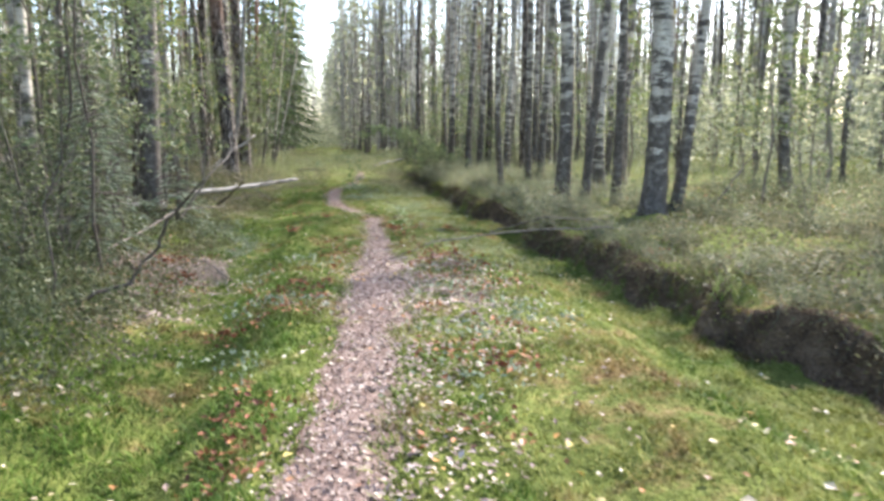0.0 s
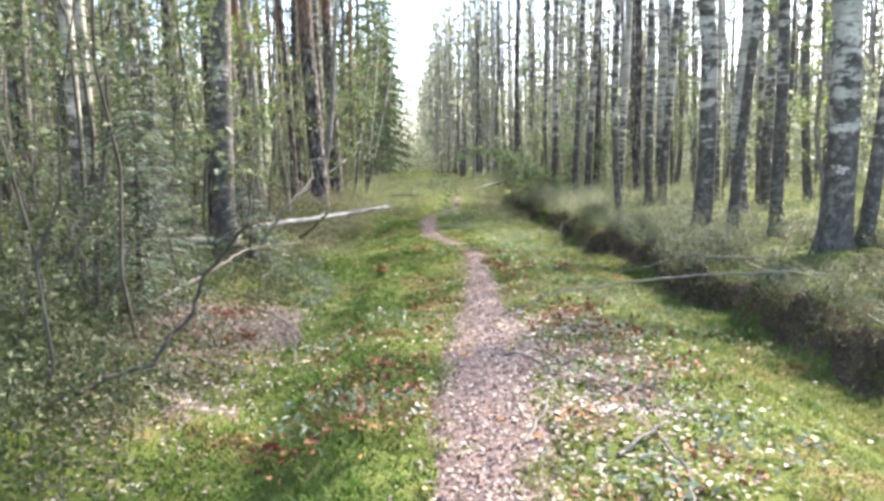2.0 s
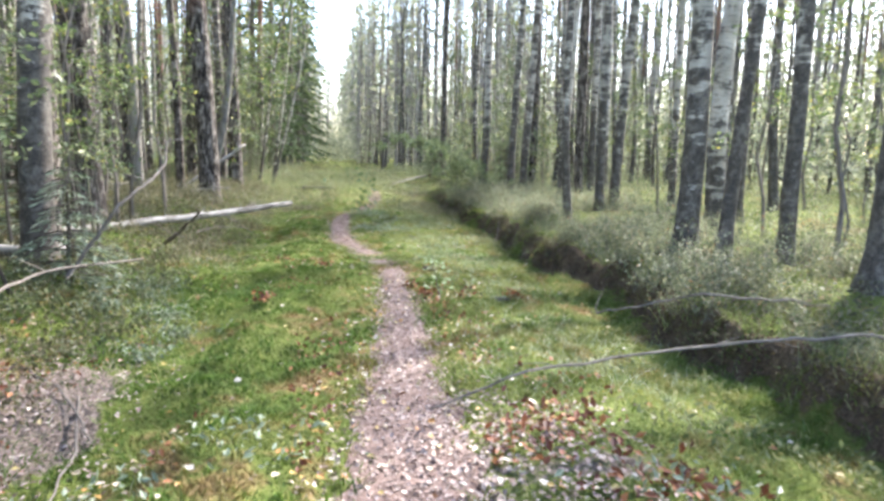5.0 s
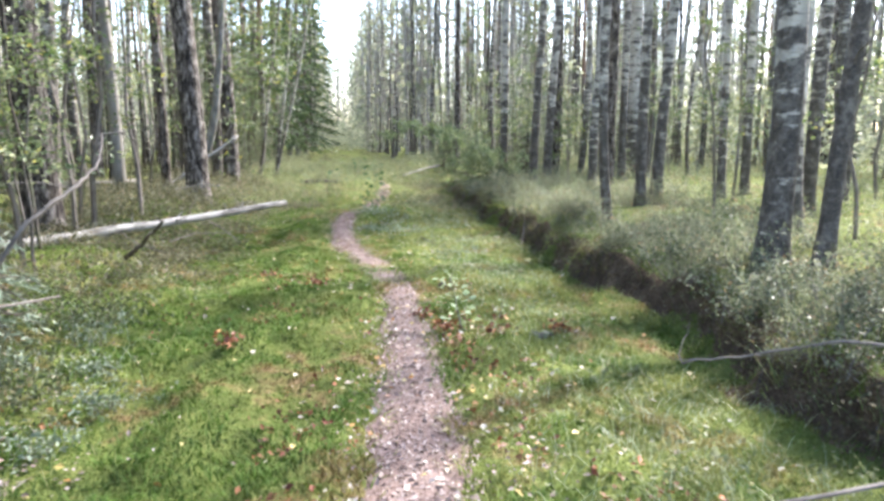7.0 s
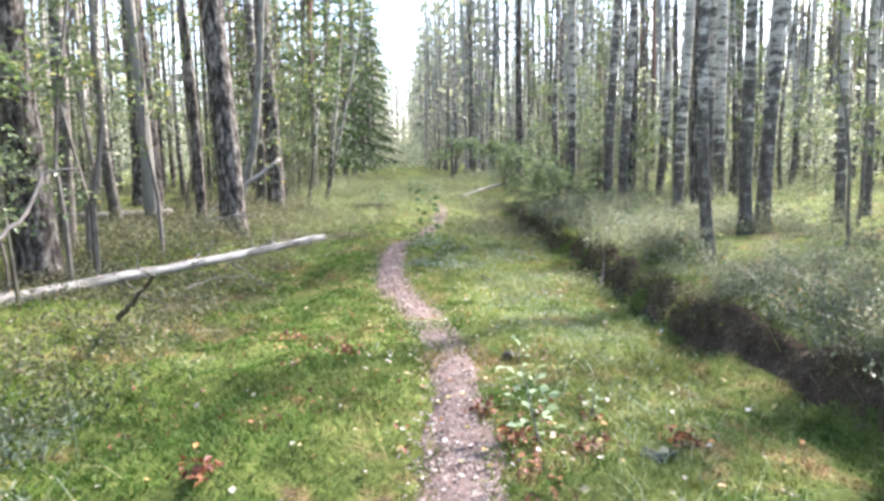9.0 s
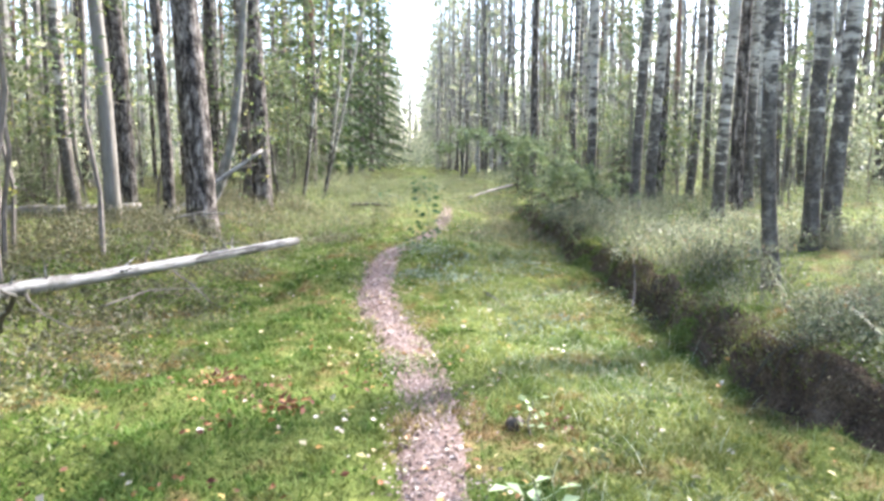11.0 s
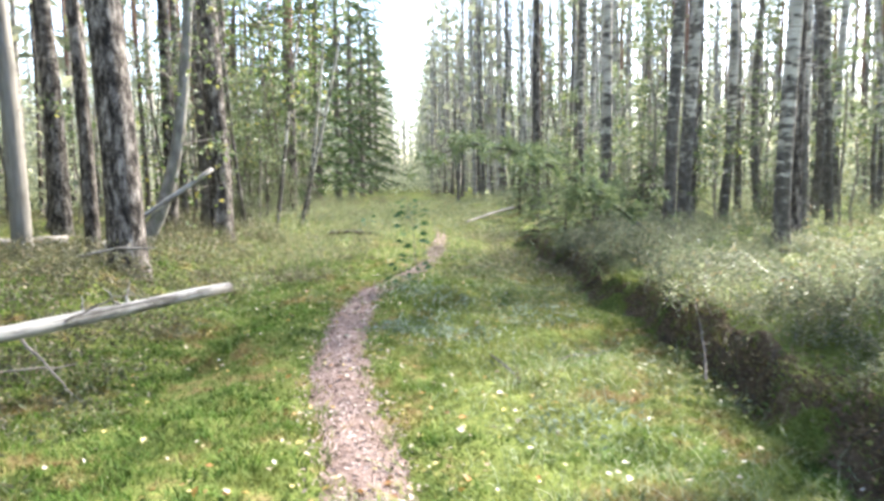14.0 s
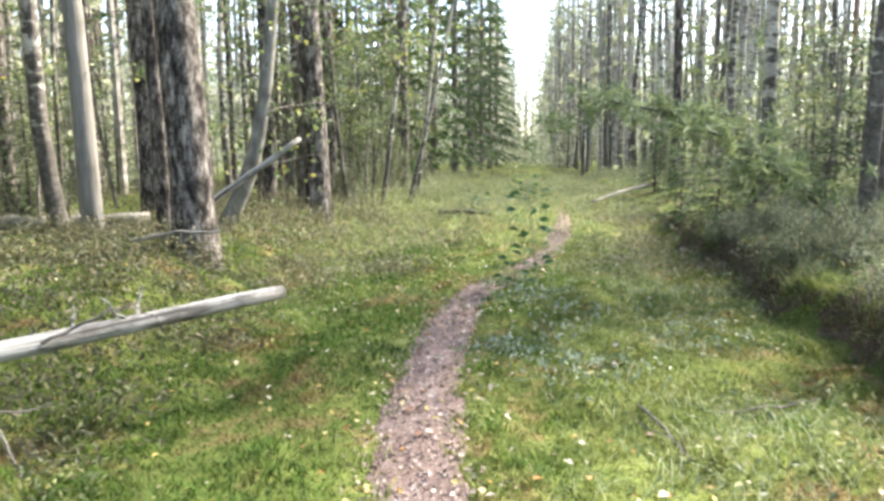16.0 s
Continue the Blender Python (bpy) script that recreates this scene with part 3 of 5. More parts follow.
def pine(line, dia, top, crown_from=0.6, sides=10, clumps=46, twigs=10):
    trunk, _ = trunk_build(line, dia, sides, 0.22)
    limbs, crown = Limbs(), Build()
    for k in range(15):
        z = top * (crown_from + (0.98 - crown_from) * (k + RNG.uniform(0, 1)) / 15)
        L = (0.5 + 1.7 * (1 - z / top) ** 0.6) * RNG.uniform(0.7, 1.2)
        pts = limb(limbs, on_line(line, z), outwards(RNG.uniform(0, 6.3), RNG.uniform(0.05, 0.6)), L, 0.026, 0.1)
        for q in range(max(2, clumps // 15)):
            c = pts[RNG.integers(2, 5)] + RNG.normal(size=3) * [0.2, 0.2, 0.12]
            w = RNG.normal(size=(13, 3))
            w[:, 2] = np.abs(w[:, 2]) * 0.8
            w /= np.linalg.norm(w, axis=1)[:, None]
            crown.leaves(c + w * 0.13, 0.26, 0, 0.16, way=w)
    for k in range(twigs):
        limb(limbs, on_line(line, RNG.uniform(1.2, top * crown_from)), outwards(RNG.uniform(0, 6.3), RNG.uniform(-0.3, 0.3)), RNG.uniform(0.25, 1.1), 0.011, 0.15)
    return trunk, limbs, crown


def spruce(line, dia, top, low=0.06, sides=8, whorls=26, spread=1.7, sprays=9, fine=1.0):
    trunk, _ = trunk_build(line, dia, sides)
    limbs, crown = Limbs(), Build()
    for k in range(whorls):
        z = top * (low + (0.97 - low) * k / whorls)
        for q in range(6):
            L = spread * (1 - (z / top)) ** 0.75 * RNG.uniform(0.65, 1.1) + 0.12
            a = RNG.uniform(0, 6.3)
            pts = limb(limbs, on_line(line, z + RNG.uniform(-0.1, 0.1)), outwards(a, 0.1), L, 0.008 + 0.006 * L, 0.35)
            m = max(4, int(sprays * L))
            s = RNG.uniform(0.15, 1.03, m)
            c = np.stack([np.interp(s, np.linspace(0, 1, 5), pts[:, i]) for i in range(3)], -1)
            side = np.array([-math.sin(a), math.cos(a), 0])
            sgn = RNG.choice([-1, 1], m)[:, None]
            reach = (0.1 + 0.22 * L * (1.05 - s))[:, None] * RNG.uniform(0.3, 1, (m, 1))
            way = outwards(a, -0.15) * 0.8 + side * sgn * 0.9 - np.array([0, 0, 0.25])
            crown.leaves(c + side * sgn * reach * 0.6 + [0, 0, -0.03], RNG.uniform(0.16, 0.34, m) * min(1, 0.5 + 0.35 * L) * fine, 0.0, 0.3 * fine, way=way)
    return trunk, limbs, crown


KINDS = {"birch": (birch, M_BIRCH, M_TWIG, M_BIRCH_LEAF), "pine": (pine, M_PINE, M_DARKWOOD, M_NEEDLE), "spruce": (spruce, M_SPRUCE_BARK, M_DARKWOOD, M_SPRUCE_NEEDLE)}


def tree(kind, label, x=0.0, y=0.0, dia=0.2, top=15.0, lean=1.0, lean_az=0.0, bend=0.0, bend_az=0.0, group="", n=12, split=False, **more):
    make, bark, twig, leaf = KINDS[kind]
    line = stem_line(top, lean, lean_az, bend, bend_az, n)
    trunk, limbs, crown = make(line, dia, top, **more)
    root = thing(kind + "_tree", label, "tree", at_ground(x, y), group)
    stem = part("trunk", trunk, bark, root, smooth=True)
    if split:
        for one in limbs.all:
            part("limb", one, twig, stem)
    else:
        tagged(part("branchwork", limbs.joined(), twig, root), kind="stuff")
    tagged(part("crown", crown, leaf, root), kind="stuff")
    return root


W_BIRCH = "white birch with black-banded bark beside the bank"
placed = []  # plan places taken by trees


def put(kind, label, x, y, dia, **more):
    placed.append((x, y))
    return tree(kind, label, x, y, dia, sides=14, split=True, **more)


# right-hand side, on the bank
put("birch", "thick old birch with dark cracked base on the bank", 5.2, 10.75, 0.36, lean=2.0, lean_az=175, bend=0.1, bend_az=0, top=17)
put("birch", "leaning birch stem grown beside a thicker one", 5.62, 10.9, 0.19, lean=9, lean_az=20, top=15)
put("birch", "slender birch with patchy grey bark on the bank", 5.25, 12.3, 0.18, lean=0.8, lean_az=200, top=14)
put("birch", "bowed white birch with black bands on the bank", 4.6, 13.35, 0.28, lean=2.2, lean_az=180, bend=0.14, bend_az=0, top=17)
put("birch", "young birch with dark knots leaning over the shrubs", 4.97, 13.1, 0.17, lean=5, lean_az=10, top=13)
put("birch", "pale birch standing behind the bank shrubs", 6.2, 15.6, 0.30, lean=3, lean_az=25, bend=0.1, bend_az=180, top=17)
put("birch", "thin dark-barked birch rooted at the bank edge", 4.52, 17.63, 0.15, lean=1.5, lean_az=170, bend=0.07, bend_az=180, top=14)
put("birch", "dark-barked birch beside a paler one on the bank", 5.54, 18.81, 0.18, lean=0.8, lean_az=180, top=15)
put("birch", "pale smooth birch leaning beside a darker one", 6.0, 19.27, 0.21, lean=3.0, lean_az=10, top=16)
put("birch", W_BIRCH, 5.82, 22.17, 0.2, lean=2.0, lean_az=10, top=16)
put("birch", "one of two close birches by the ditch, darker", 4.95, 23.8, 0.19, lean=1.8, lean_az=10, top=16, count=700)
put("birch", "one of two close birches by the ditch, whiter", 5.6, 25.0, 0.22, lean=2.6, lean_az=10, top=16, count=700)
put("birch", "stout birch with bold black and white bands", 8.75, 27.3, 0.42, lean=0.8, lean_az=180, top=18, count=700)
put("pine", "dark pine stem standing close to a stout birch", 6.77, 23.67, 0.24, lean=0.6, lean_az=180, top=18)
put("pine", "straight pine stem behind white birches", 6.2, 26.4, 0.22, top=17)
put("pine", "tall straight pine near the track", 4.7, 34.5, 0.26, top=18)
put("birch", "birch with banded bark behind young spruces", 5.3, 29.0, 0.25, top=17)
# left-hand side
put("birch", "thick birch with peeling bark behind leafy brush", -2.75, 13.2, 0.34, lean=1.8, lean_az=60, top=18)
put("pine", "thick rough-barked pine beside a fallen log", -3.5, 17.2, 0.48, lean=1.2, lean_az=190, top=18)
put("pine", "dark pine close behind a thick birch", -3.3, 14.9, 0.34, lean=0.5, top=18)
put("pine", "big rough-barked pine by the moss edge", -2.45, 22.35, 0.46, lean=2.2, lean_az=170, top=19, twigs=14)
put("pine", "pine with lit flaky bark behind a bigger one", -5.2, 26.6, 0.36, lean=2.0, lean_az=175, top=18)
put("pine", "slimmer pine with sunlit flaky bark beside the big pine", -3.23, 23.27, 0.2, lean=2.2, lean_az=175, top=17)
put("pine", "straight dark pine deeper in the stand", -4.0, 28.8, 0.28, top=18)
put("birch", "white-striped birch before a dark pine", -2.9, 27.6, 0.26, lean=0.8, lean_az=170, top=17)
put("pine", "dark thick pine with rough bark beside birch", -2.45, 26.9, 0.42, lean=1.0, lean_az=170, top=18)
put("pine", "pine deeper in the stand with grey bark", -6.4, 28.8, 0.34, top=18)
put("birch", "thin white birch in the shade of pines", -3.6, 34.6, 0.13, top=13)
put("pine", "slender red-barked pine rising beside the spruces", -2.6, 36.0, 0.26, top=19)
put("pine", "dark pine at the edge of the clearing", -3.4, 31.0, 0.30, top=18)

# thin birches slanting out of the west edge of the clearing
for x, y, d, a, l in ((-1.75, 32.1, 0.11, 5, 13), (-2.15, 30.6, 0.10, 20, 9), (-1.9, 34.2, 0.12, 350, 7), (-2.5, 29.2, 0.09, 180, 6)):
    put("birch", "thin birch slanting at the edge of the clearing", x, y, d, lean=l, lean_az=a, top=9, crown_from=0.3, count=700)

# a dead, smooth grey pine and the bowed tree behind it
b, _ = trunk_build(stem_line(13, 2.4, 175, 0, 0, 10), 0.27, 14, 0.12)
dead = thing("dead_pine", "dead grey pine trunk without bark", "tree", at_ground(-4.2, 23.3))
part("trunk", b, M_GREYTRUNK, dead, smooth=True)
for k in range(7):
    tw = Build()
    limb(tw, (-0.04 * (2 + k), 0, 2 + k * 0.9), outwards(k * 2.2, 0.1), 0.5, 0.01, 0.2)
    part("branch_stub", tw, M_GREYTRUNK, dead)
placed.append((-4.2, 23.3))

s = np.linspace(0, 1, 20)
bz = -0.15 + 8.5 * s ** 1.6
bow = np.stack([-0.3 + 0.62 * (1 - np.exp(-np.clip(bz, 0, None) / 0.9)) + 0.07 * bz, 0.4 * s, bz], -1)
b = Build()
b.tube(bow, 0.13 * (1 - 0.75 * s) + 0.05 * np.exp(-s * 25), 12, 0.04)
bowed = thing("bowed_birch", "grey birch bowed sideways low on its stem", "tree", at_ground(-2.75, 24.3))
part("trunk", b, M_GREYBARK, bowed, smooth=True)
c, lb = Build(), Build()
cent = []
for k in range(10):
    p0 = bow[5 + (k % 9)]
    pts = limb(lb, p0, outwards(RNG.uniform(0, 6.3), 0.5), 1.2, 0.014, 0.4)
    cent.append(pts[RNG.integers(1, 5, 40)] + RNG.normal(size=(40, 3)) * 0.28)
c.leaves(np.concatenate(cent), 0.09, 0.2, 0.7)
tagged(part("branchwork", lb, M_TWIG, bowed), kind="stuff")
tagged(part("crown", c, M_BIRCH_LEAF, bowed), kind="stuff")
placed.append((-2.75, 24.3))

# spruces that close the left side of the clearing
for x, y, top, sp in ((-3.1, 38.5, 14, 1.9), (-2.7, 43.0, 17, 2.4), (-2.4, 48.0, 19, 2.5), (-2.3, 54.0, 20, 2.6), (-2.1, 60.0, 20, 2.7), (-5.4, 41.0, 15, 2.2), (-2.0, 67.0, 20, 2.7), (-2.0, 76.0, 20, 2.7)):
    placed.append((x, y))
    tree("spruce", "dense dark-green spruce at the edge of the clearing", x, y, 0.3, top, 0.5, 0, 0, 0, "spruces by the clearing", 10, spread=sp, sprays=26)

# the stand around: prototypes and their copies
protos = {"birch": [], "thin_birch": [], "pine": []}
LABELS = {"birch": "slender white birch in the forest stand", "pine": "tall straight pine in the forest stand"}
GROUPS = {"birch": "birches of the stand", "pine": "pines of the stand"}
for k in range(6):
    protos["birch"].append(tree("birch", LABELS["birch"], 60 + 4 * k, -60, 0.11 + 0.022 * k, 14 + 0.6 * k, RNG.uniform(0.5, 3), RNG.uniform(0, 360), RNG.uniform(0, 0.15), 40 * k, GROUPS["birch"], 9, count=300, sides=8))
    protos["thin_birch"].append(tree("birch", LABELS["birch"], 60 + 4 * k, -72, 0.11 + 0.022 * k, 14 + 0.6 * k, RNG.uniform(0.5, 3), RNG.uniform(0, 360), RNG.uniform(0, 0.15), 40 * k, GROUPS["birch"], 9, count=130, sides=8))
    protos["pine"].append(tree("pine", LABELS["pine"], 60 + 4 * k, -66, 0.14 + 0.026 * k, 15 + 0.7 * k, RNG.uniform(0.2, 1.5), RNG.uniform(0, 360), 0.03, 40 * k, GROUPS["pine"], 9, clumps=20, sides=8))


def free(x, y, gap):
    return all((x - a) ** 2 + (y - b2) ** 2 > gap * gap for a, b2 in placed)


def in_gap(x, y):
    """Openings in the canopy, through which the sun reaches the track and the ditch."""
    for x0, y0, half in ((3.3, 18.9, 1.7), (2.5, 5.7, 1.2), (4.0, 13.0, 1.2), (1.7, 9.8, 1.3), (-0.6, 16.0, 0.8), (1.2, 31.0, 2.0), (-0.9, 25.0, 1.8), (-1.0, 3.6, 1.6)):
        dx, dy = x - x0, y - y0
        along, across = dx * math.sin(az) + dy * math.cos(az), dx * math.cos(az) - dy * math.sin(az)
        if 5.5 < along < 19 and abs(across) < half:
            return True
    return False


def sunny(spots):
    """The spots that leave the sun's way to the ditch floor open."""
    kept = []
    for x, y in spots:
        clear = True
        for x0, y0, half in ((2.7, 18.8, 1.3), (2.3, 5.8, 1.6), (4.6, 18.6, 1.2), (1.7, 9.8, 1.2)):
            dx, dy = x - x0, y - y0
            along, across = dx * math.sin(az) + dy * math.cos(az), dx * math.cos(az) - dy * math.sin(az)
            clear = clear and not (0 < along < 8 and abs(across) < half)
        if clear:
            kept.append((x, y))
    return kept


def scatter(kind, count, xlo, xhi, ylo, yhi, gap):
    made = tries = 0
    while made < count and tries < count * 60:
        tries += 1
        x, y = RNG.uniform(xlo, xhi), RNG.uniform(ylo, yhi)
        if not free(x, y, gap) or in_gap(x, y):
            continue
        placed.append((x, y))
        made += 1
        src = protos[kind][RNG.integers(0, 6)]
        k = RNG.uniform(0.85, 1.15)
        copy_thing(src, Matrix.Translation(at_ground(x, y)) @ pose(0, 0, 0, 0, 0, RNG.uniform(0, 360)) @ Matrix.Diagonal((k, k, k, 1)))


scatter("birch", 15, 5.6, 9.8, 14, 40, 1.3)
scatter("thin_birch", 18, 9.8, 17, 14, 40, 1.2)
scatter("thin_birch", 36, 4.6, 11, 27, 62, 1.0)
scatter("pine", 75, 8.5, 36, 14, 70, 1.5)
scatter("thin_birch", 30, 10, 30, 20, 70, 1.4)
scatter("pine", 12, 9, 22, 4, 14, 2.0)
scatter("pine", 55, -26, -4.2, 13, 60, 1.5)
scatter("birch", 45, -14, -4.2, 14, 38, 1.1)
scatter("birch", 20, -9, -3.4, 6, 16, 1.0)
scatter("pine", 14, -20, -5, 4, 18, 1.6)
scatter("pine", 26, -10, -5.2, 34, 75, 1.2)
scatter("thin_birch", 30, 2.9, 8, 50, 84, 0.9)
scatter("pine", 14, -20, -4.5, -22, 4, 2.5)
scatter("pine", 14, 7, 24, -22, 4, 2.5)
for group in protos.values():
    for root in group:
        for o in (*root.children_recursive, root):
            bpy.data.objects.remove(o)


# ---- the far stand, too many stems to count ----


def far_stand():
    stems, tops = Build(), Build()
    spots = []
    for lo, hi, x0, x1, n in ((50, 190, 4.4, 70, 850), (50, 190, -70, -5.0, 850), (10, 60, 26, 75, 330), (10, 60, -75, -20, 380), (12, 40, -22, -9, 110), (95, 220, -3.4, 3.4, 40)):
        spots.append(np.stack([RNG.uniform(x0, x1, n), RNG.uniform(lo, hi, n)], -1))
    # stems crowd the edges of the clearing
    spots.append(np.stack([2.5 + RNG.exponential(1.8, 110), RNG.uniform(70, 160, 110)], -1))
    spots.append(np.stack([-2.4 - RNG.exponential(1.6, 110), RNG.uniform(78, 160, 110)], -1))
    for x, y in np.concatenate(spots):
        top = RNG.uniform(13, 18)
        z0 = float(height(x, y))
        pts = np.stack([x + RNG.uniform(-0.3, 0.3) * np.array([0, 0.5, 1]), np.full(3, y), z0 + np.array([-0.2, top / 2, top])], -1)
        stems.tube(pts, np.array([0.12, 0.09, 0.02]) * RNG.uniform(0.6, 1.3), 5, 0, False)
        m = 46
        zz = RNG.uniform(0.2, 1.0, m)
        r = 1.3 * (1.1 - zz) ** 0.5
        tops.leaves(np.stack([x + RNG.normal(size=m) * r * 0.7, y + RNG.normal(size=m) * r * 0.7, z0 + top * zz], -1), RNG.uniform(0.3, 0.7, m), 0.3, 0.6)
    a = part("far_stems", stems, M_HAZE_BARK)
    b2 = part("far_crowns", tops, M_HAZE_LEAF)
    tagged(a, "distant grey trunks of the forest, paled for haze", "forest", kind="stuff")
    tagged(b2, "distant green crowns of the forest, paled for haze", "forest", kind="stuff")


def far_thicket():
    """Young leafy growth that closes the far end of the clearing and the gaps between the far stems."""
    b = Build()
    for lo, hi, x0, x1, n, h in ((62, 170, -3.5, 4.2, 170, 3.4), (40, 120, 4.5, 50, 560, 4.2), (40, 120, -50, -4, 560, 4.6), (10, 45, 14, 44, 460, 3.8), (8, 45, -40, -9, 420, 4.2)):
        for x, y in np.stack([RNG.uniform(x0, x1, n), RNG.uniform(lo, hi, n)], -1):
            m = 80
            hh = h * RNG.uniform(0.4, 1.3)
            zz = RNG.uniform(0.05, 1, m)
            b.leaves(np.stack([x + RNG.normal(size=m) * hh * 0.22, y + RNG.normal(size=m) * hh * 0.22, float(height(x, y)) + zz * hh], -1), RNG.uniform(0.12, 0.3, m), 0.2, 0.6)
    tagged(part("far_thicket", b, M_HAZE_LEAF), "distant leafy thicket between the trunks, paled for haze", "thicket", kind="stuff")


far_stand()
far_thicket()

# ---- leafy saplings, brush and young conifers ----


def sapling_proto(top, leaves_n, low, spread, leaf_size, stems=1, leaf=M_BIRCH_LEAF, name="birch_sapling", label="", category="sapling", group="", bark=M_TWIG, thick=1.0):
    root = thing(name, label, category, (80, -60, 0), group)
    st, tw, lv = Limbs(), Limbs(), Build()
    cents = []
    for k in range(stems):
        a = RNG.uniform(0, 6.3)
        tilt = RNG.uniform(0.02, 0.12) if stems == 1 else RNG.uniform(0.15, 0.6)
        s = np.linspace(0, 1, 8)
        h = top * (1 if stems == 1 else RNG.uniform(0.55, 1.0))
        line = np.stack([math.cos(a) * tilt * h * s ** 1.3, math.sin(a) * tilt * h * s ** 1.3, h * s - 0.1], -1)
        line[1:] += RNG.normal(size=(7, 3)) * h * 0.012
        st.tube(line, thick * (0.006 + 0.005 * h) * (1 - 0.8 * s), 5, 0, False)
        for q in range(12 if stems == 1 else 6):
            u = RNG.uniform(low, 1.0)
            base = np.array([np.interp(u, s, line[:, c]) for c in range(3)])
            L = spread * (1.15 - u) * RNG.uniform(0.5, 1.3) + 0.1
            pts = limb(tw, base, outwards(RNG.uniform(0, 6.3), RNG.uniform(0.0, 0.7)), L, 0.006, 0.25, 3)
            m = max(3, leaves_n // ((12 if stems == 1 else 6) * stems))
            v = RNG.uniform(0.2, 1.05, m)
            cents.append(np.stack([np.interp(v, np.linspace(0, 1, 5), pts[:, c]) for c in range(3)], -1) + RNG.normal(size=(m, 3)) * 0.07)
    c = np.concatenate(cents)
    lv.leaves(c, RNG.uniform(0.7, 1.3, len(c)) * leaf_size, 0.45, 0.62)
    for one in st.all:
        part("stem", one, bark, root)
    tagged(part("twigwork", tw.joined(), bark, root), kind="stuff")
    tagged(part("foliage", lv, leaf, root), kind="stuff")
    return root


def drop_proto(root):
    for o in (*root.children_recursive, root):
        bpy.data.objects.remove(o)


def spread_copies(prototypes, spots, lo=0.8, hi=1.2):
    for x, y in spots:
        src = prototypes[RNG.integers(0, len(prototypes))]
        k = RNG.uniform(lo, hi)
        copy_thing(src, Matrix.Translation(at_ground(x, y)) @ pose(0, 0, 0, RNG.uniform(-4, 4), RNG.uniform(-4, 4), RNG.uniform(0, 360)) @ Matrix.Diagonal((k, k, k, 1)))


def random_spots(n, x0, x1, y0, y1):
    return list(zip(RNG.uniform(x0, x1, n), RNG.uniform(y0, y1, n)))


young = [sapling_proto(t, n, 0.2, 0.9, 0.06, label="young leafy birch with yellowing green leaves", group="young birches") for t, n in ((2.6, 420), (3.6, 520), (4.8, 640), (6.0, 700))]
spread_copies(young, [(5.9, 12.4), (6.6, 13.2), (7.6, 11.6), (6.4, 14.6), (8.6, 13.4), (9.8, 12.9), (5.9, 17.0), (6.2, 25.2), (8.6, 9.2)])
spread_copies(young, sunny(random_spots(52, 5.6, 16, 12, 38)) + random_spots(10, 4.8, 7, 27, 45))
spread_copies(young, random_spots(30, -10, -3.2, 13, 42) + random_spots(20, -3.6, -2.5, 29, 46) + random_spots(10, -7.5, -3.4, 7.5, 16) + random_spots(10, -4.4, -2.7, 12.5, 22))
for r in young:
    drop_proto(r)

rowans = [sapling_proto(t, n, 0.3, 1.1, 0.075, label="young rowan with grey-green leaves among the stems", name="rowan_sapling", leaf=M_ROWAN_LEAF, group="young rowans") for t, n in ((3.2, 520), (4.2, 640), (5.2, 760))]
spread_copies(rowans, [(-3.1, 11.4), (-3.9, 12.6), (-2.5, 14.4), (-3.4, 16.4), (-4.4, 14.9), (-4.9, 17.8), (-3.9, 19.5), (-5.6, 12.9), (-3.3, 30.4), (-2.9, 33.2)], 0.85, 1.15)
spread_copies(rowans, random_spots(14, 5.4, 9, 25, 40) + sunny(random_spots(9, 6.4, 10, 12, 24)) + random_spots(9, -10, -5.5, 16, 34), 0.8, 1.2)
for one in rowans:
    drop_proto(one)
brush = [sapling_proto(t, n, 0.25, 0.6, 0.06, 6, M_BRUSH_LEAF, "leafy_brush", "tangled leafy brush with thin bare stems", "bush", "brush beside the track") for t, n in ((1.5, 650), (2.1, 850), (2.8, 1050))]
spread_copies(brush, [(-2.75, 7.3), (-3.1, 8.3), (-3.0, 9.4), (-3.5, 9.9), (-3.9, 8.6), (-4.2, 10.2), (-3.4, 6.9), (-4.4, 7.4), (-4.9, 12.2), (-5.4, 9.2), (-2.9, 5.9), (-4.6, 11.2), (-5.6, 7.6), (-5.2, 5.8), (-6.4, 11.0), (-2.6, 8.3)], 0.6, 1.0)
spread_copies(brush, random_spots(16, -9, -4, 10, 26) + random_spots(12, -3.0, -1.9, 28, 38), 0.4, 0.9)
spread_copies(brush, random_spots(14, 4.4, 9, 24, 40) + [(7.6, 8.2), (8.6, 7.4), (9.4, 10.6), (6.6, 9.0)], 0.4, 0.7)
for r in brush:
    drop_proto(r)


def young_conifer(top, spread, label, group="young spruces", needle=None):
    line = stem_line(top, 1, 0, 0, 0, 5)
    line = line[line[:, 2] <= top]
    line = np.concatenate([line[line[:, 2] < top - 0.05], [[0, 0, top]]])
    trunk, limbs, crown = spruce(line, 0.04 + 0.01 * top, top, 0.08, 6, int(8 + 3 * top), spread, 44, 0.55)
    root = thing("spruce_sapling", label, "sapling", (80, -64, 0), group)
    part("stem", trunk, M_DARKWOOD, root)
    tagged(part("branchwork", limbs.joined(), M_DARKWOOD, root), kind="stuff")
    tagged(part("needles", crown, needle or (M_SPRUCE_NEEDLE if top < 1.6 else M_LIGHT_NEEDLE), root), kind="stuff")
    return root


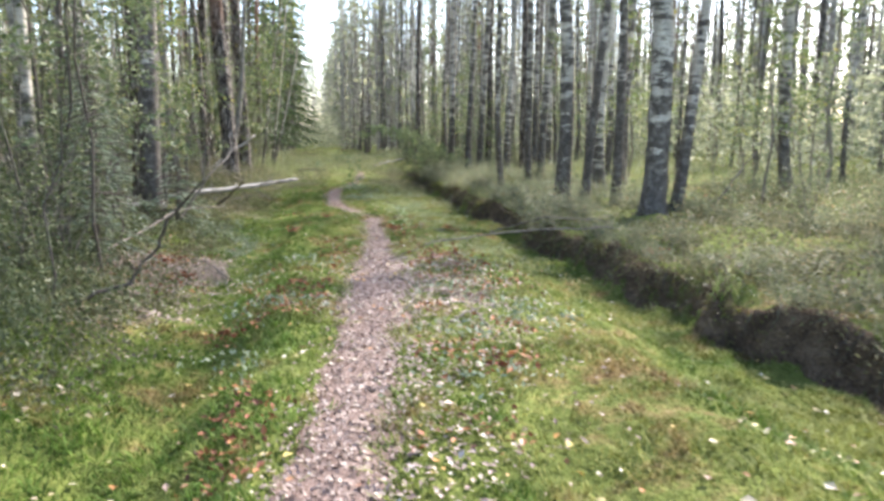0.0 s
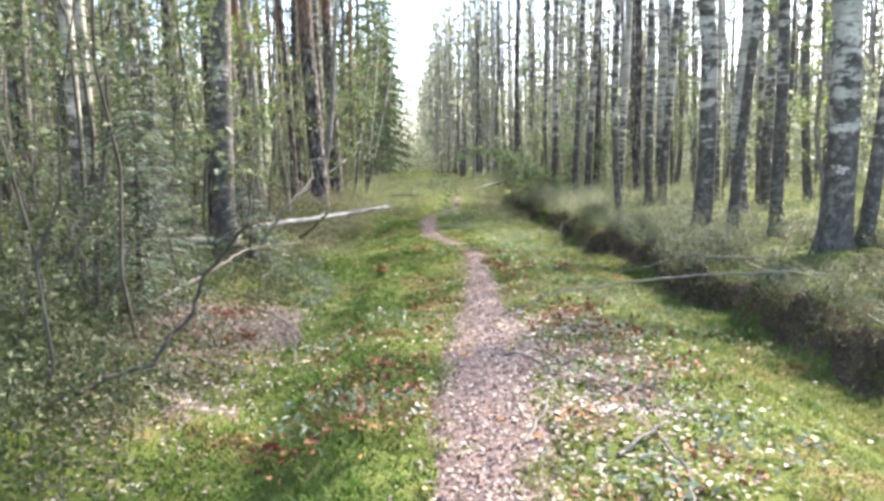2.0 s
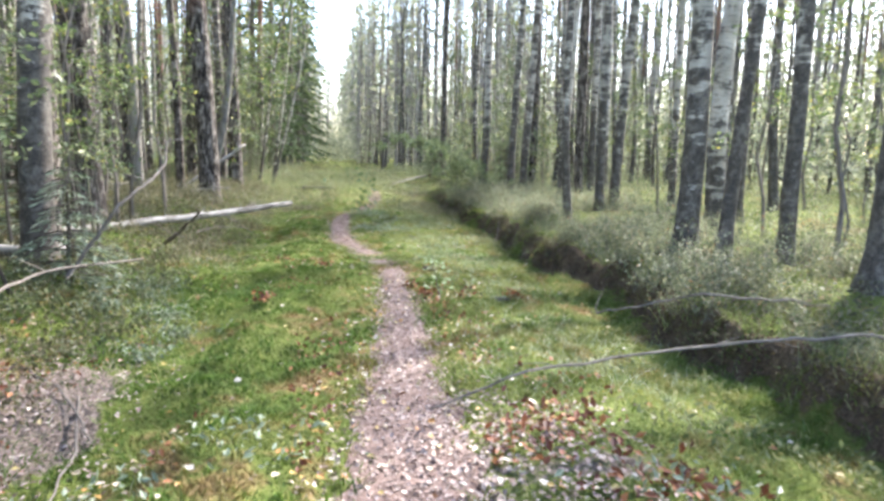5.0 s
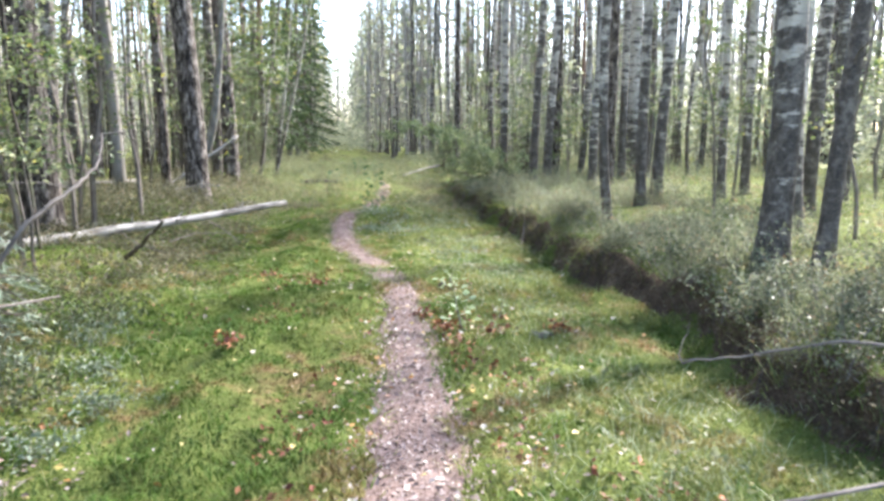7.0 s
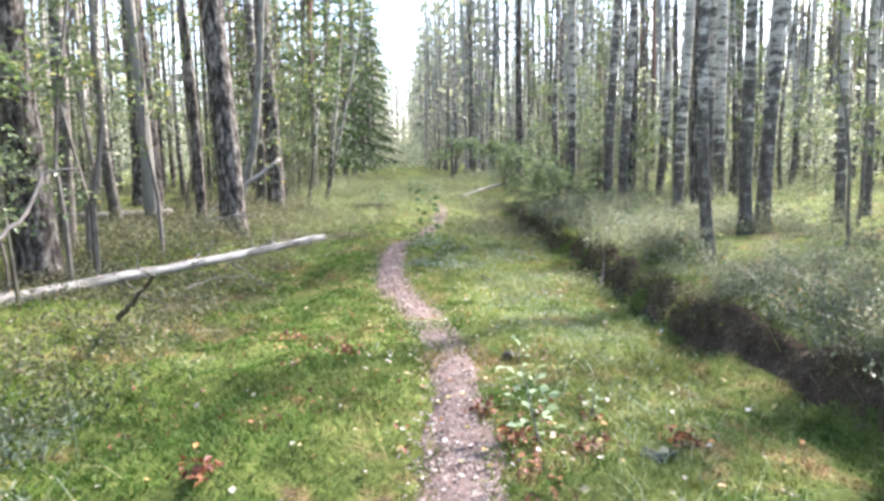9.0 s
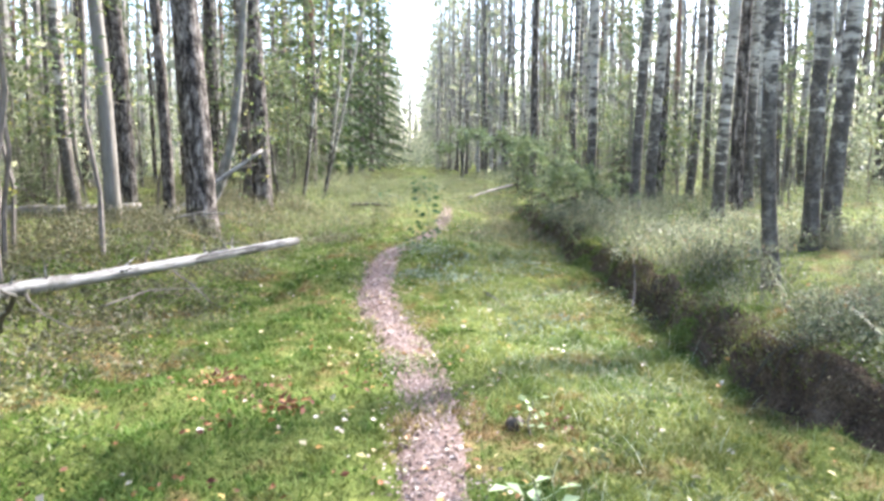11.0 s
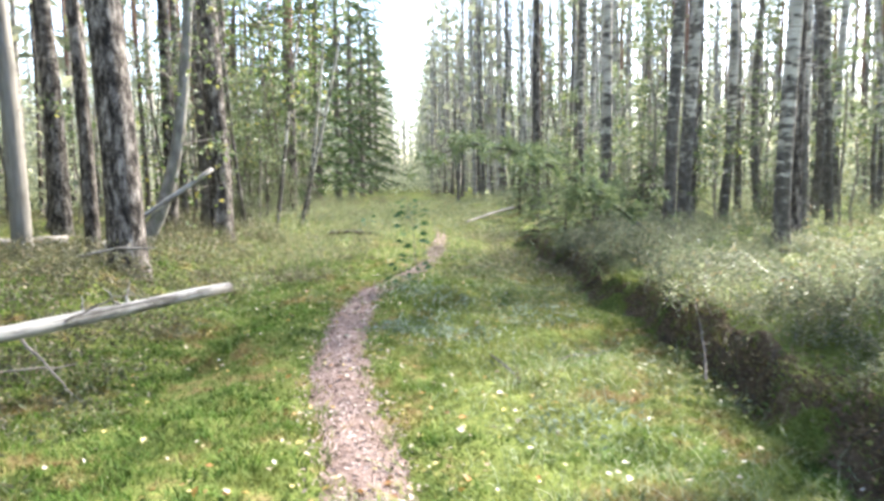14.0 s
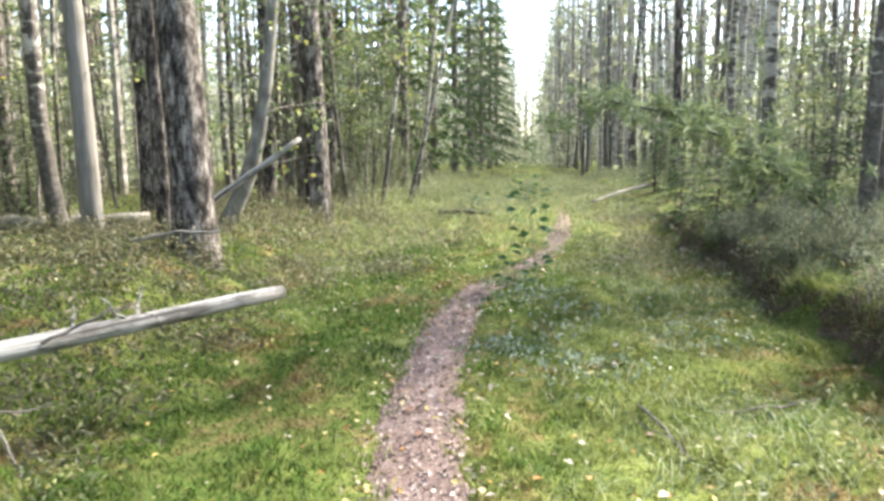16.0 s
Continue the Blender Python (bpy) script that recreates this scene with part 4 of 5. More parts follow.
conifers = [young_conifer(1.3, 0.75, "small bushy dark-green spruce beside the ditch"), young_conifer(2.2, 0.8, "young grey-green spruce among the birches"), young_conifer(3.4, 1.0, "young grey-green spruce among the birches")]
spread_copies(conifers[:1], [(4.0, 26.9), (3.8, 28.6), (5.3, 26.0), (4.4, 26.3)], 0.8, 1.1)
spread_copies(conifers[1:], [(6.0, 28.6), (4.6, 31.4), (4.2, 34.2), (6.5, 27.6), (7.9, 26.5), (4.9, 37.0), (-3.1, 33.2), (-3.2, 38.0), (-6.0, 24.6), (-7.6, 27.0), (-4.8, 31.2)], 0.55, 0.95)
for r in conifers:
    drop_proto(r)
for x, y, top, sp in ((-2.5, 8.9, 2.0, 0.75), (-2.25, 12.5, 1.25, 0.6), (-3.1, 10.9, 2.6, 0.8), (-3.9, 15.6, 2.0, 0.8)):
    pale = young_conifer(top, sp, "sparse young spruce with pale grey-green needles", "pale young spruces", M_PALE_SPRIG)
    pale.matrix_world = Matrix.Translation(at_ground(x, y))

# thin poles of the thicket: bare low down, with flat layers of leaves higher up
poles = [sapling_proto(t, n, lo, 1.25, 0.075, label="thin leaning sapling with bare lower stem and flat leaf layers", name="pole_sapling", leaf=M_ROWAN_LEAF, group="thin saplings of the thicket", bark=M_DARKWOOD, thick=0.62) for t, n, lo in ((3.4, 230, 0.42), (4.4, 280, 0.36), (5.6, 380, 0.3), (6.6, 440, 0.25))]
for k, (x, y) in enumerate([(-2.3, 6.6), (-2.65, 7.6), (-2.2, 8.0), (-2.9, 8.9), (-2.45, 9.6), (-3.3, 7.3), (-3.6, 8.3), (-3.2, 9.7), (-2.75, 10.4), (-3.9, 9.5), (-4.3, 8.4), (-3.6, 10.8), (-4.5, 10.4), (-3.1, 11.6), (-5.0, 9.3), (-4.0, 12.0), (-5.4, 11.4), (-4.8, 13.2), (-3.8, 6.3), (-4.7, 6.9), (-5.8, 8.1), (-6.3, 10.0), (-2.5, 11.9), (-3.0, 15.8)] + random_spots(26, -4.2, -2.3, 26, 42) + random_spots(12, -8, -4.5, 15, 26)):
    tilt = RNG.uniform(2, 11)
    copy_thing(poles[k % 4], Matrix.Translation(at_ground(x, y)) @ pose(0, 0, 0, 0, 0, RNG.uniform(0, 360)) @ pose(0, 0, 0, tilt, 0, 0))
for r in poles:
    drop_proto(r)

# a young pine bent over the ditch
arch = thing("bent_pine", "young pine bent over with a flat drooping crown", "tree", at_ground(4.8, 23.9))
s = np.linspace(0, 1, 10)
bent = np.stack([-2.9 * s, -2.5 * s, 0.05 + 1.9 * s - 0.55 * s ** 3], -1)
b = Build()
b.tube(bent, 0.02 * (1 - 0.75 * s) + 0.004, 6)
part("trunk", b, M_DARKWOOD, arch)
lb, lv = Build(), Build()
for k in range(40):
    p0 = bent[RNG.integers(3, 10)]
    pts = limb(lb, p0, outwards(RNG.uniform(0, 6.3), RNG.uniform(-0.1, 0.35)), RNG.uniform(0.3, 0.85), 0.006, 0.3, 3)
    for q in range(5):
        w = RNG.normal(size=(12, 3))
        w /= np.linalg.norm(w, axis=1)[:, None]
        lv.leaves(pts[RNG.integers(1, 5)] + w * 0.06 + RNG.normal(size=3) * 0.06, 0.15, 0, 0.16, way=w)
tagged(part("branchwork", lb, M_DARKWOOD, arch), kind="stuff")
tagged(part("needles", lv, M_LIGHT_NEEDLE, arch), kind="stuff")

# ---- fallen wood ----


def fallen(name, label, category, pts, r0, r1, material, sides=8, stubs=0, wobble=0.05, twigs=0):
    """A log or branch along bent points, thick end first."""
    pts = np.asarray(pts, float)
    t = np.linspace(0, len(pts) - 1, 5 * (len(pts) - 1) + 1)
    line = np.stack([np.interp(t, np.arange(len(pts)), pts[:, c]) for c in range(3)], -1)
    line[1:-1] += RNG.normal(size=(len(line) - 2, 3)) * (0.004 if r0 > 0.03 else 0.007)
    rad = np.linspace(r0, r1, len(line)) * RNG.uniform(0.92, 1.08, len(line))
    root = thing(name, label, category, tuple(pts[0]))
    turn = Vector(pts[-1] - pts[0]).to_track_quat("Z", "Y").to_matrix()
    root.matrix_world = Matrix.Translation(pts[0]) @ turn.to_4x4()
    line = (line - pts[0]) @ np.array(turn)
    b = Build()
    b.tube(line, rad, sides, wobble)
    stem = part("stem", b, material, root, smooth=sides > 6)
    for k in range(stubs):
        i = RNG.integers(1, len(line) - 1)
        sb = Build()
        limb(sb, line[i], np.array(turn).T @ outwards(RNG.uniform(0, 6.3), RNG.uniform(0.2, 1.2)), RNG.uniform(1.5, 4) * r0 + 0.05, r0 * 0.22, 0, 5)
        part("branch_stub", sb, material, stem)
    for k in range(twigs):
        i = RNG.integers(len(line) // 3, len(line))
        sb = Build()
        limb(sb, line[i], np.array(turn).T @ outwards(RNG.uniform(0, 6.3), RNG.uniform(-0.3, 0.7)), RNG.uniform(0.15, 0.5), max(r1, 0.004) * 0.8, 0.3, 3)
        part("twig", sb, material, stem)
    return root


fallen("fallen_log", "long barkless grey log lying across the moss", "log", [(-3.7, 15.35, 0.17), (-2.53, 16.87, 0.22), (-1.5, 18.19, 0.26), (-0.48, 19.52, 0.33)], 0.074, 0.046, M_GREYWOOD, 14, 9, 0.05)
for pts in ([(-1.9, 17.3, 0.0), (-1.62, 17.75, 0.06), (-1.2, 18.1, 0.02)], [(-1.75, 17.9, 0.26), (-1.72, 17.93, 0.42), (-1.66, 17.95, 0.55)], [(-1.35, 18.3, 0.28), (-1.1, 18.42, 0.4), (-0.95, 18.5, 0.46)], [(-1.5, 18.0, 0.22), (-1.2, 17.75, 0.08), (-1.0, 17.6, -0.05)], [(-2.4, 16.9, 0.2), (-2.1, 16.6, 0.06), (-1.75, 16.35, 0.0)]):
    fallen("dead_branch", "thin dead branch beside the fallen log", "branch", pts, 0.011, 0.005, M_TWIG, 5, 0, 0.05, 3)
fallen("dead_branch", "dark forked branch propping the fallen log", "branch", [(-2.0, 15.6, 0.05), (-1.75, 15.3, 0.25), (-1.4, 14.9, 0.56)], 0.03, 0.015, M_DARKWOOD, 6, 0, 0.05, 3)
fallen("fallen_log", "old grey log lying behind the dead pine", "log", [(-7.2, 23.6, 0.38), (-5.6, 24.2, 0.36), (-4.3, 24.8, 0.36)], 0.11, 0.09, M_GREYTRUNK, 10, 3)
fallen("fallen_log", "weathered log half hidden behind the brush", "log", [(-5.5, 12.6, 0.3), (-3.6, 13.2, 0.28), (-2.6, 13.5, 0.26)], 0.08, 0.06, M_GREYWOOD, 10, 2)
fallen("dead_branch", "pale broken stick before the big pine", "branch", [(-2.75, 21.6, 0.42), (-2.3, 21.65, 0.5), (-1.9, 21.75, 0.5)], 0.02, 0.012, M_GREYWOOD, 6)
fallen("dead_branch", "pale bare branch rising from the brush", "branch", [(-2.1, 12.0, 0.2), (-1.66, 12.2, 0.86), (-1.45, 12.5, 1.07), (-1.38, 12.8, 1.21), (-1.46, 13.3, 1.46), (-1.3, 13.4, 1.49)], 0.02, 0.008, M_TWIG, 7, 1, 0.05, 3)
fallen("broken_trunk", "pale broken trunk leaning against the bowed birch", "log", [(-3.3, 23.6, 0.35), (-2.6, 24.0, 0.9), (-1.88, 24.35, 1.45)], 0.048, 0.034, M_GREYWOOD, 10, 1)
fallen("dead_branch", "dark stick lying across the track verge", "branch", [(-0.6, 28.5, 0.14), (-0.1, 28.2, 0.17), (0.45, 27.8, 0.15)], 0.045, 0.032, M_DARKWOOD, 7, 1)
fallen("fallen_log", "pale log at the far edge of the ditch", "log", [(4.0, 33.9, 0.38), (3.1, 32.0, 0.3), (2.35, 30.3, 0.2)], 0.042, 0.028, M_GREYTRUNK, 10, 2)
fallen("dead_branch", "long thin grey branch lying across the ditch", "branch", [(4.36, 9.25, 0.21), (3.82, 9.2, 0.27), (3.06, 9.1, 0.28), (2.31, 9.0, 0.26), (1.41, 8.95, 0.17), (0.86, 8.95, -0.04)], 0.014, 0.007, M_TWIG, 6, 0, 0.08, 6)
fallen("dead_branch", "bent grey branch over the ditch bank", "branch", [(4.73, 10.3, 0.14), (4.14, 10.5, 0.22), (3.42, 10.7, 0.26), (3.06, 11.0, 0.1), (2.72, 11.3, -0.04)], 0.015, 0.008, M_TWIG, 6, 0, 0.08, 3)
fallen("dead_branch", "grey leaning branch over leaf litter", "branch", [(-2.5, 9.2, 0.12), (-2.05, 10.2, 0.35), (-2.0, 11.2, 0.4), (-1.45, 12.1, 0.36)], 0.016, 0.008, M_TWIG, 6, 0, 0.05, 3)
fallen("dead_branch", "dark curved branch over the leaf litter", "branch", [(-2.3, 6.35, 0.0), (-1.95, 6.55, 0.12), (-1.65, 6.75, 0.2), (-1.45, 6.9, 0.45), (-1.3, 6.8, 0.75), (-0.95, 6.55, 1.1), (-0.92, 6.6, 1.4)], 0.018, 0.008, M_DARKWOOD, 6, 0, 0.05, 4)
for x0, y0, x1, y1 in ((0.55, 5.43, 0.81, 6.21), (0.62, 7.2, 0.88, 6.8), (-1.83, 10.36, -1.06, 9.23), (1.78, 19.11, 1.95, 18.5), (2.27, 19.3, 2.97, 19.65), (-1.35, 9.9, -0.98, 8.2), (0.95, 5.2, 1.25, 5.5), (1.1, 4.7, 1.2, 5.3)):
    xm, ym = (x0 + x1) / 2 + 0.06, (y0 + y1) / 2
    fallen("twig", "thin dead twig lying on the ground", "twig", [at_ground(x0, y0, 0.02), at_ground(xm, ym, 0.05), at_ground(x1, y1, 0.03)], 0.011, 0.006, M_TWIG, 5, 0, 0.05, 2)
fallen("dead_branch", "thin stick propped against the ditch bank", "branch", [(3.35, 18.4, -0.3), (3.6, 19.2, 0.05), (3.78, 20.0, 0.25)], 0.01, 0.006, M_TWIG, 5, 0, 0.05, 1)
fallen("dead_branch", "dead pole leaning beside the thick birch", "branch", [(5.9, 10.4, 0.28), (6.6, 10.9, 0.75), (7.3, 11.4, 1.2)], 0.02, 0.014, M_DARKWOOD, 6, 1)

# ---- plants by the path ----


def seedling(name, label, x, y, top, leaf_n, leaf_size, leaf, lean=(0.0, 0.0), reach=0.9):
    root = thing(name, label, "plant", at_ground(x, y))
    st, lv = Build(), Build()
    s = np.linspace(0, 1, 6)
    line = np.stack([lean[0] * s, lean[1] * s, top * s - 0.03], -1) + RNG.normal(size=(6, 3)) * 0.008
    st.tube(line, 0.007 * (1.2 - s), 5)
    part("stem", st, M_TWIG, root)
    for k in range(leaf_n):
        u = 0.2 + 0.8 * (k + 0.5) / leaf_n
        base = np.array([np.interp(u, s, line[:, c]) for c in range(3)])
        w = outwards(k * 2.4, RNG.uniform(-0.1, 0.4))
        one = Build()
        far = leaf_size * reach * RNG.uniform(0.5, 1.2)
        limb(one, base, w, far, 0.002, 0, 3, 3)
        one.leaves([base + w * (far + leaf_size * 0.45)], leaf_size, 0.5, 0.66, way=[w])
        part("leaf", one, leaf, root)
    return root


seedling("oak_seedling", "slim seedling with large dark-green leaves by the path", 1.22, 22.2, 1.05, 38, 0.125, M_SAPLING_LEAF, (-0.12, 0.05), 1.0)
seedling("oak_seedling", "small dark-green seedling beside the path", 0.98, 22.0, 0.35, 10, 0.11, M_SAPLING_LEAF)
seedling("rowan_seedling", "small seedling with pale green leaves by the path", 1.5, 12.75, 0.48, 26, 0.085, M_PALE_LEAF, (-0.12, 0.2), 1.2)
seedling("rowan_seedling", "small seedling with pale green leaves by the path", 1.62, 14.5, 0.25, 10, 0.06, M_PALE_LEAF)
seedling("rowan_seedling", "low pale-leaved seedling in the moss", 1.9, 13.2, 0.2, 8, 0.05, M_PALE_LEAF)
seedling("oak_seedling", "low blue-green leafed seedling in the moss", 0.2, 28.5, 0.5, 14, 0.12, M_SAPLING_LEAF)
seedling("oak_seedling", "leafy seedling in the sunlit clearing", 1.0, 31.5, 0.8, 16, 0.14, M_SAPLING_LEAF)


def leaf_clump(label, x, y, r, n, leaf, size):
    root = thing("leaf_clump", label, "plant", at_ground(x, y))
    b = Build()
    c = RNG.normal(size=(n, 3)) * [r * 0.5, r * 0.5, 0.03] + [0, 0, 0.05]
    c[:, 2] = np.abs(c[:, 2])
    b.leaves(c, RNG.uniform(0.6, 1.3, n) * size, 0.3, 0.5)
    tagged(part("leaves", b, leaf, root), kind="stuff")


for x, y, r in ((1.75, 12.62, 0.14), (2.27, 12.68, 0.1), (1.32, 12.8, 0.13), (1.2, 13.3, 0.1), (-0.4, 12.4, 0.1), (1.4, 8.2, 0.3), (1.75, 7.6, 0.22), (-1.6, 8.9, 0.2), (-1.9, 9.5, 0.25), (-0.75, 6.0, 0.18), (0.2, 14.9, 0.12), (-0.35, 15.6, 0.15), (1.15, 4.2, 0.2), (4.0, 8.1, 0.2)):
    leaf_clump("clump of withered red-brown leaves in the moss", x, y, r, int(260 * r) + 20, M_RED, 0.06)
for x, y, r in ((2.08, 12.5, 0.1), (1.55, 14.6, 0.05)):
    b = Build()
    th = np.linspace(0, np.pi, 6)
    b.tube(np.stack([np.linspace(-r, r, 6), 0.05 * np.sin(3 * th), 0.03 + 0 * th], -1), 0.012 + 0.028 * np.sin(th), 8, 0.3)
    clod = thing("peat_clod", "dark clod of bare peat in the moss", "clod", at_ground(x, y))
    part("lump", b, M_DARKWOOD, clod)

# ---- low shrubs on the bank and under the trees ----


def shrub_build(n_leaves, r, h, size, stems=12):
    st, lv = Build(), Build()
    cents = []
    for k in range(stems):
        w = outwards(RNG.uniform(0, 6.3), RNG.uniform(0.6, 1.4))
        L = h * RNG.uniform(0.6, 1.2)
        pts = limb(st, RNG.normal(size=3) * [r * 0.4, r * 0.4, 0] - [0, 0, 0.04], w, L, 0.004, 0.1, 3, 4)
        m = n_leaves // stems
        v = RNG.uniform(0.25, 1.05, m)
        cents.append(np.stack([np.interp(v, np.linspace(0, 1, 4), pts[:, c]) for c in range(3)], -1) + RNG.normal(size=(m, 3)) * [0.05, 0.05, 0.04])
    c = np.concatenate(cents)
    lv.leaves(c, RNG.uniform(0.7, 1.4, len(c)) * size, 0.3, 0.5)
    lv.blades(RNG.normal(size=(8, 3)) * [r * 0.6, r * 0.6, 0], RNG.uniform(0.5, 1.25, 8) * h, 0.005, 0.8)
    return st, lv


shrubs = []
for k in range(5):
    st, lv = shrub_build(1000, 0.36, 0.30 + 0.06 * k, 0.027, 26)
    root = thing("blueberry_shrub", "low grey-green blueberry shrub with small leaves", "shrub", (80, -70, 0), "blueberry shrubs on the bank")
    tagged(part("twigwork", st, M_TWIG, root), kind="stuff")
    tagged(part("leaves", lv, M_BLUEBERRY, root), kind="stuff")
    shrubs.append(root)
ys = RNG.uniform(10.5, 27, 90)
spots = list(zip(bank_x(ys) + RNG.uniform(0.12, 0.9, 90), ys)) + random_spots(110, 4.1, 6.4, 10.5, 26)
spread_copies(shrubs, spots, 0.4, 1.25)
ys = RNG.uniform(3, 10.5, 30)
spread_copies(shrubs, list(zip(bank_x(ys) + RNG.uniform(0.2, 0.6, 30), ys)) + random_spots(40, 4.1, 7.0, 4, 10.5), 0.4, 0.75)
for r in shrubs:
    drop_proto(r)
for x, y, k in ((-1.6, 13.0, 1.0), (-1.25, 12.2, 0.8), (-0.95, 11.5, 0.9), (-1.15, 10.9, 0.7), (-1.8, 12.0, 1.0)):
    st, lv = shrub_build(260, 0.22, 0.3 * k, 0.035)
    root = thing("pale_shrub", "low shrub with pale grey-green sprigs in the moss", "shrub", at_ground(x, y), "pale shrubs in the moss")
    tagged(part("twigwork", st, M_TWIG, root), kind="stuff")
    tagged(part("leaves", lv, M_PALE_SPRIG, root), kind="stuff")


def undergrowth(name, label, leaf, beds):
    """The rest of the low shrubs, farther from the track, as one sheet of sprigs."""
    b = Build()
    for x0, x1, y0, y1, n, hh in beds:
        for x, y in zip(RNG.uniform(x0, x1, n), RNG.uniform(y0, y1, n)):
            if name == "heath" and abs(x - path_x(y)) < 0.6:
                continue
            m = 84
            z = float(height(x, y))
            h = hh * RNG.uniform(0.5, 1.4)
            c = RNG.normal(size=(m, 3)) * [0.2, 0.2, 0]
            c[:, 2] = RNG.uniform(0, 1, m) * h * np.exp(-(c[:, 0] ** 2 + c[:, 1] ** 2) * 6)
            b.leaves(c + [x, y, z + 0.02], RNG.uniform(0.03, 0.07, m), 0.1, 0.4)
            if y < 30:
                q = 2
                root = np.array([x, y, z]) + RNG.normal(size=(q, 3)) * [0.15, 0.15, 0]
                b.blades(root, RNG.uniform(0.6, 1.2, q) * (h + 0.05), 0.006, 0.5)
    tagged(part(name, b, leaf), label, "undergrowth", kind="stuff")


undergrowth("undergrowth", "low grey-green shrubs covering the forest floor", M_BLUEBERRY, ((5.5, 16, 8, 45, 800, 0.42), (3.8, 8, 26, 50, 330, 0.5), (-3.5, -1.5, 28, 50, 200, 0.45), (-1.8, 3.4, 29, 44, 200, 0.35), (-10, -2.6, 2, 12, 200, 0.4)))
undergrowth("heath", "brownish low heath under the trees", M_HEATH, ((3.85, 6.5, 4, 11, 170, 0.2), (6, 12, 4, 14, 200, 0.3), (-12, -2.4, 12, 45, 700, 0.3), (-4.2, -1.75, 12.5, 19, 170, 0.2), (-4.4, -1.75, 19, 30, 300, 0.32), (-2.5, 3.6, 29, 60, 170, 0.28), (-2.4, -1.5, 4.5, 12, 60, 0.15), (-2.6, 0.3, 22.5, 31, 170, 0.17), (1.7, 3.6, 23, 31, 110, 0.18), (-2.2, -1.3, 16, 23, 60, 0.12)))
# pale plants stand in for sun patches on the ground
undergrowth("pale_undergrowth", "light green low plants in the clearing, paled for sun", M_SUN_PALE_LEAF, ((-2.3, 0.2, 20.5, 29, 42, 0.24), (1.75, 3.3, 17.5, 28, 48, 0.18), (0.4, 2.6, 26, 38, 80, 0.4), (-2.2, 0.6, 26, 40, 90, 0.42), (1.9, 3.2, 8, 17, 18, 0.12), (-1.9, -0.9, 12, 20, 16, 0.12)))
undergrowth("low_brush", "dark olive low brush at the edge of the thicket", M_BRUSH_LEAF, ((-3.7, -1.85, 4.4, 7.4, 130, 0.42), (-4.2, -2.3, 7.4, 11, 110, 0.5), (-2.9, -1.5, 10.8, 14.2, 48, 0.2)))
undergrowth("moss_plants", "small blue-green leafed plants in the moss", M_PALE_SPRIG, ((0.9, 1.7, 18.6, 22.5, 8, 0.14), (1.6, 2.8, 17, 22, 8, 0.12), (-0.6, 0.1, 3.5, 9, 5, 0.1), (0.7, 1.8, 3.5, 8, 6, 0.1)))


def bank_edge():
    """Sprigs, moss and root ends that hang over the cut face of the ditch."""
    sprigs, roots, cushions = Build(), Build(), Build()
    for y in RNG.uniform(2.5, 29, 520):
        x = float(bank_x(np.array(y))) + RNG.uniform(-0.04, 0.2)
        z = float(height(x, y))
        m = 44
        c = np.stack([-np.abs(RNG.normal(size=m)) * 0.13 + 0.06, RNG.normal(size=m) * 0.12, RNG.normal(size=m) * 0.05], -1)
        c[:, 2] -= np.clip(-c[:, 0], 0, 1) * RNG.uniform(0.1, 1.0)
        sprigs.leaves(c + [x, y, z + 0.05], RNG.uniform(0.016, 0.04, m), 0.1, 0.4)
    for y in RNG.uniform(2.5, 29, 620):
        x = float(bank_x(np.array(y))) + (RNG.uniform(-0.5, -0.22) if RNG.uniform() < 0.45 else RNG.uniform(0.02, 0.4))
        if vnoise(np.array([x]), np.array([y]), 1.1, 52)[0] < -0.25:
            continue
        m = 60
        cx, cy = x + RNG.normal(size=m) * 0.06, y + RNG.normal(size=m) * 0.14
        cushions.blades(np.stack([cx, cy, height(cx, cy) - 0.005], -1), RNG.uniform(0.02, 0.055, m), 0.011, 1.0)
    for y in RNG.uniform(3, 26, 170):
        x = float(bank_x(np.array(y)))
        limb(roots, (x + 0.12, y, float(height(x + 0.15, y))), (-0.5, RNG.uniform(-0.6, 0.6), -0.55), RNG.uniform(0.15, 0.5), RNG.uniform(0.004, 0.009), 0.4, 3)
    tagged(part("bank_sprigs", sprigs, M_BROWN), "brownish sprigs hanging over the cut ditch bank", "undergrowth", kind="stuff")
    tagged(part("bank_moss", cushions, M_MOSS), "moss cushions growing down the cut ditch bank", "moss", kind="stuff")
    tagged(part("bank_roots", roots, M_DARKWOOD), "thin roots sticking out of the peat bank", "roots", kind="stuff")


bank_edge()

# ---- grass, moss shoots, fallen leaves ----


def off_path(x, y, gap):
    return np.abs(x - path_x(y)) > half_width(y) + gap


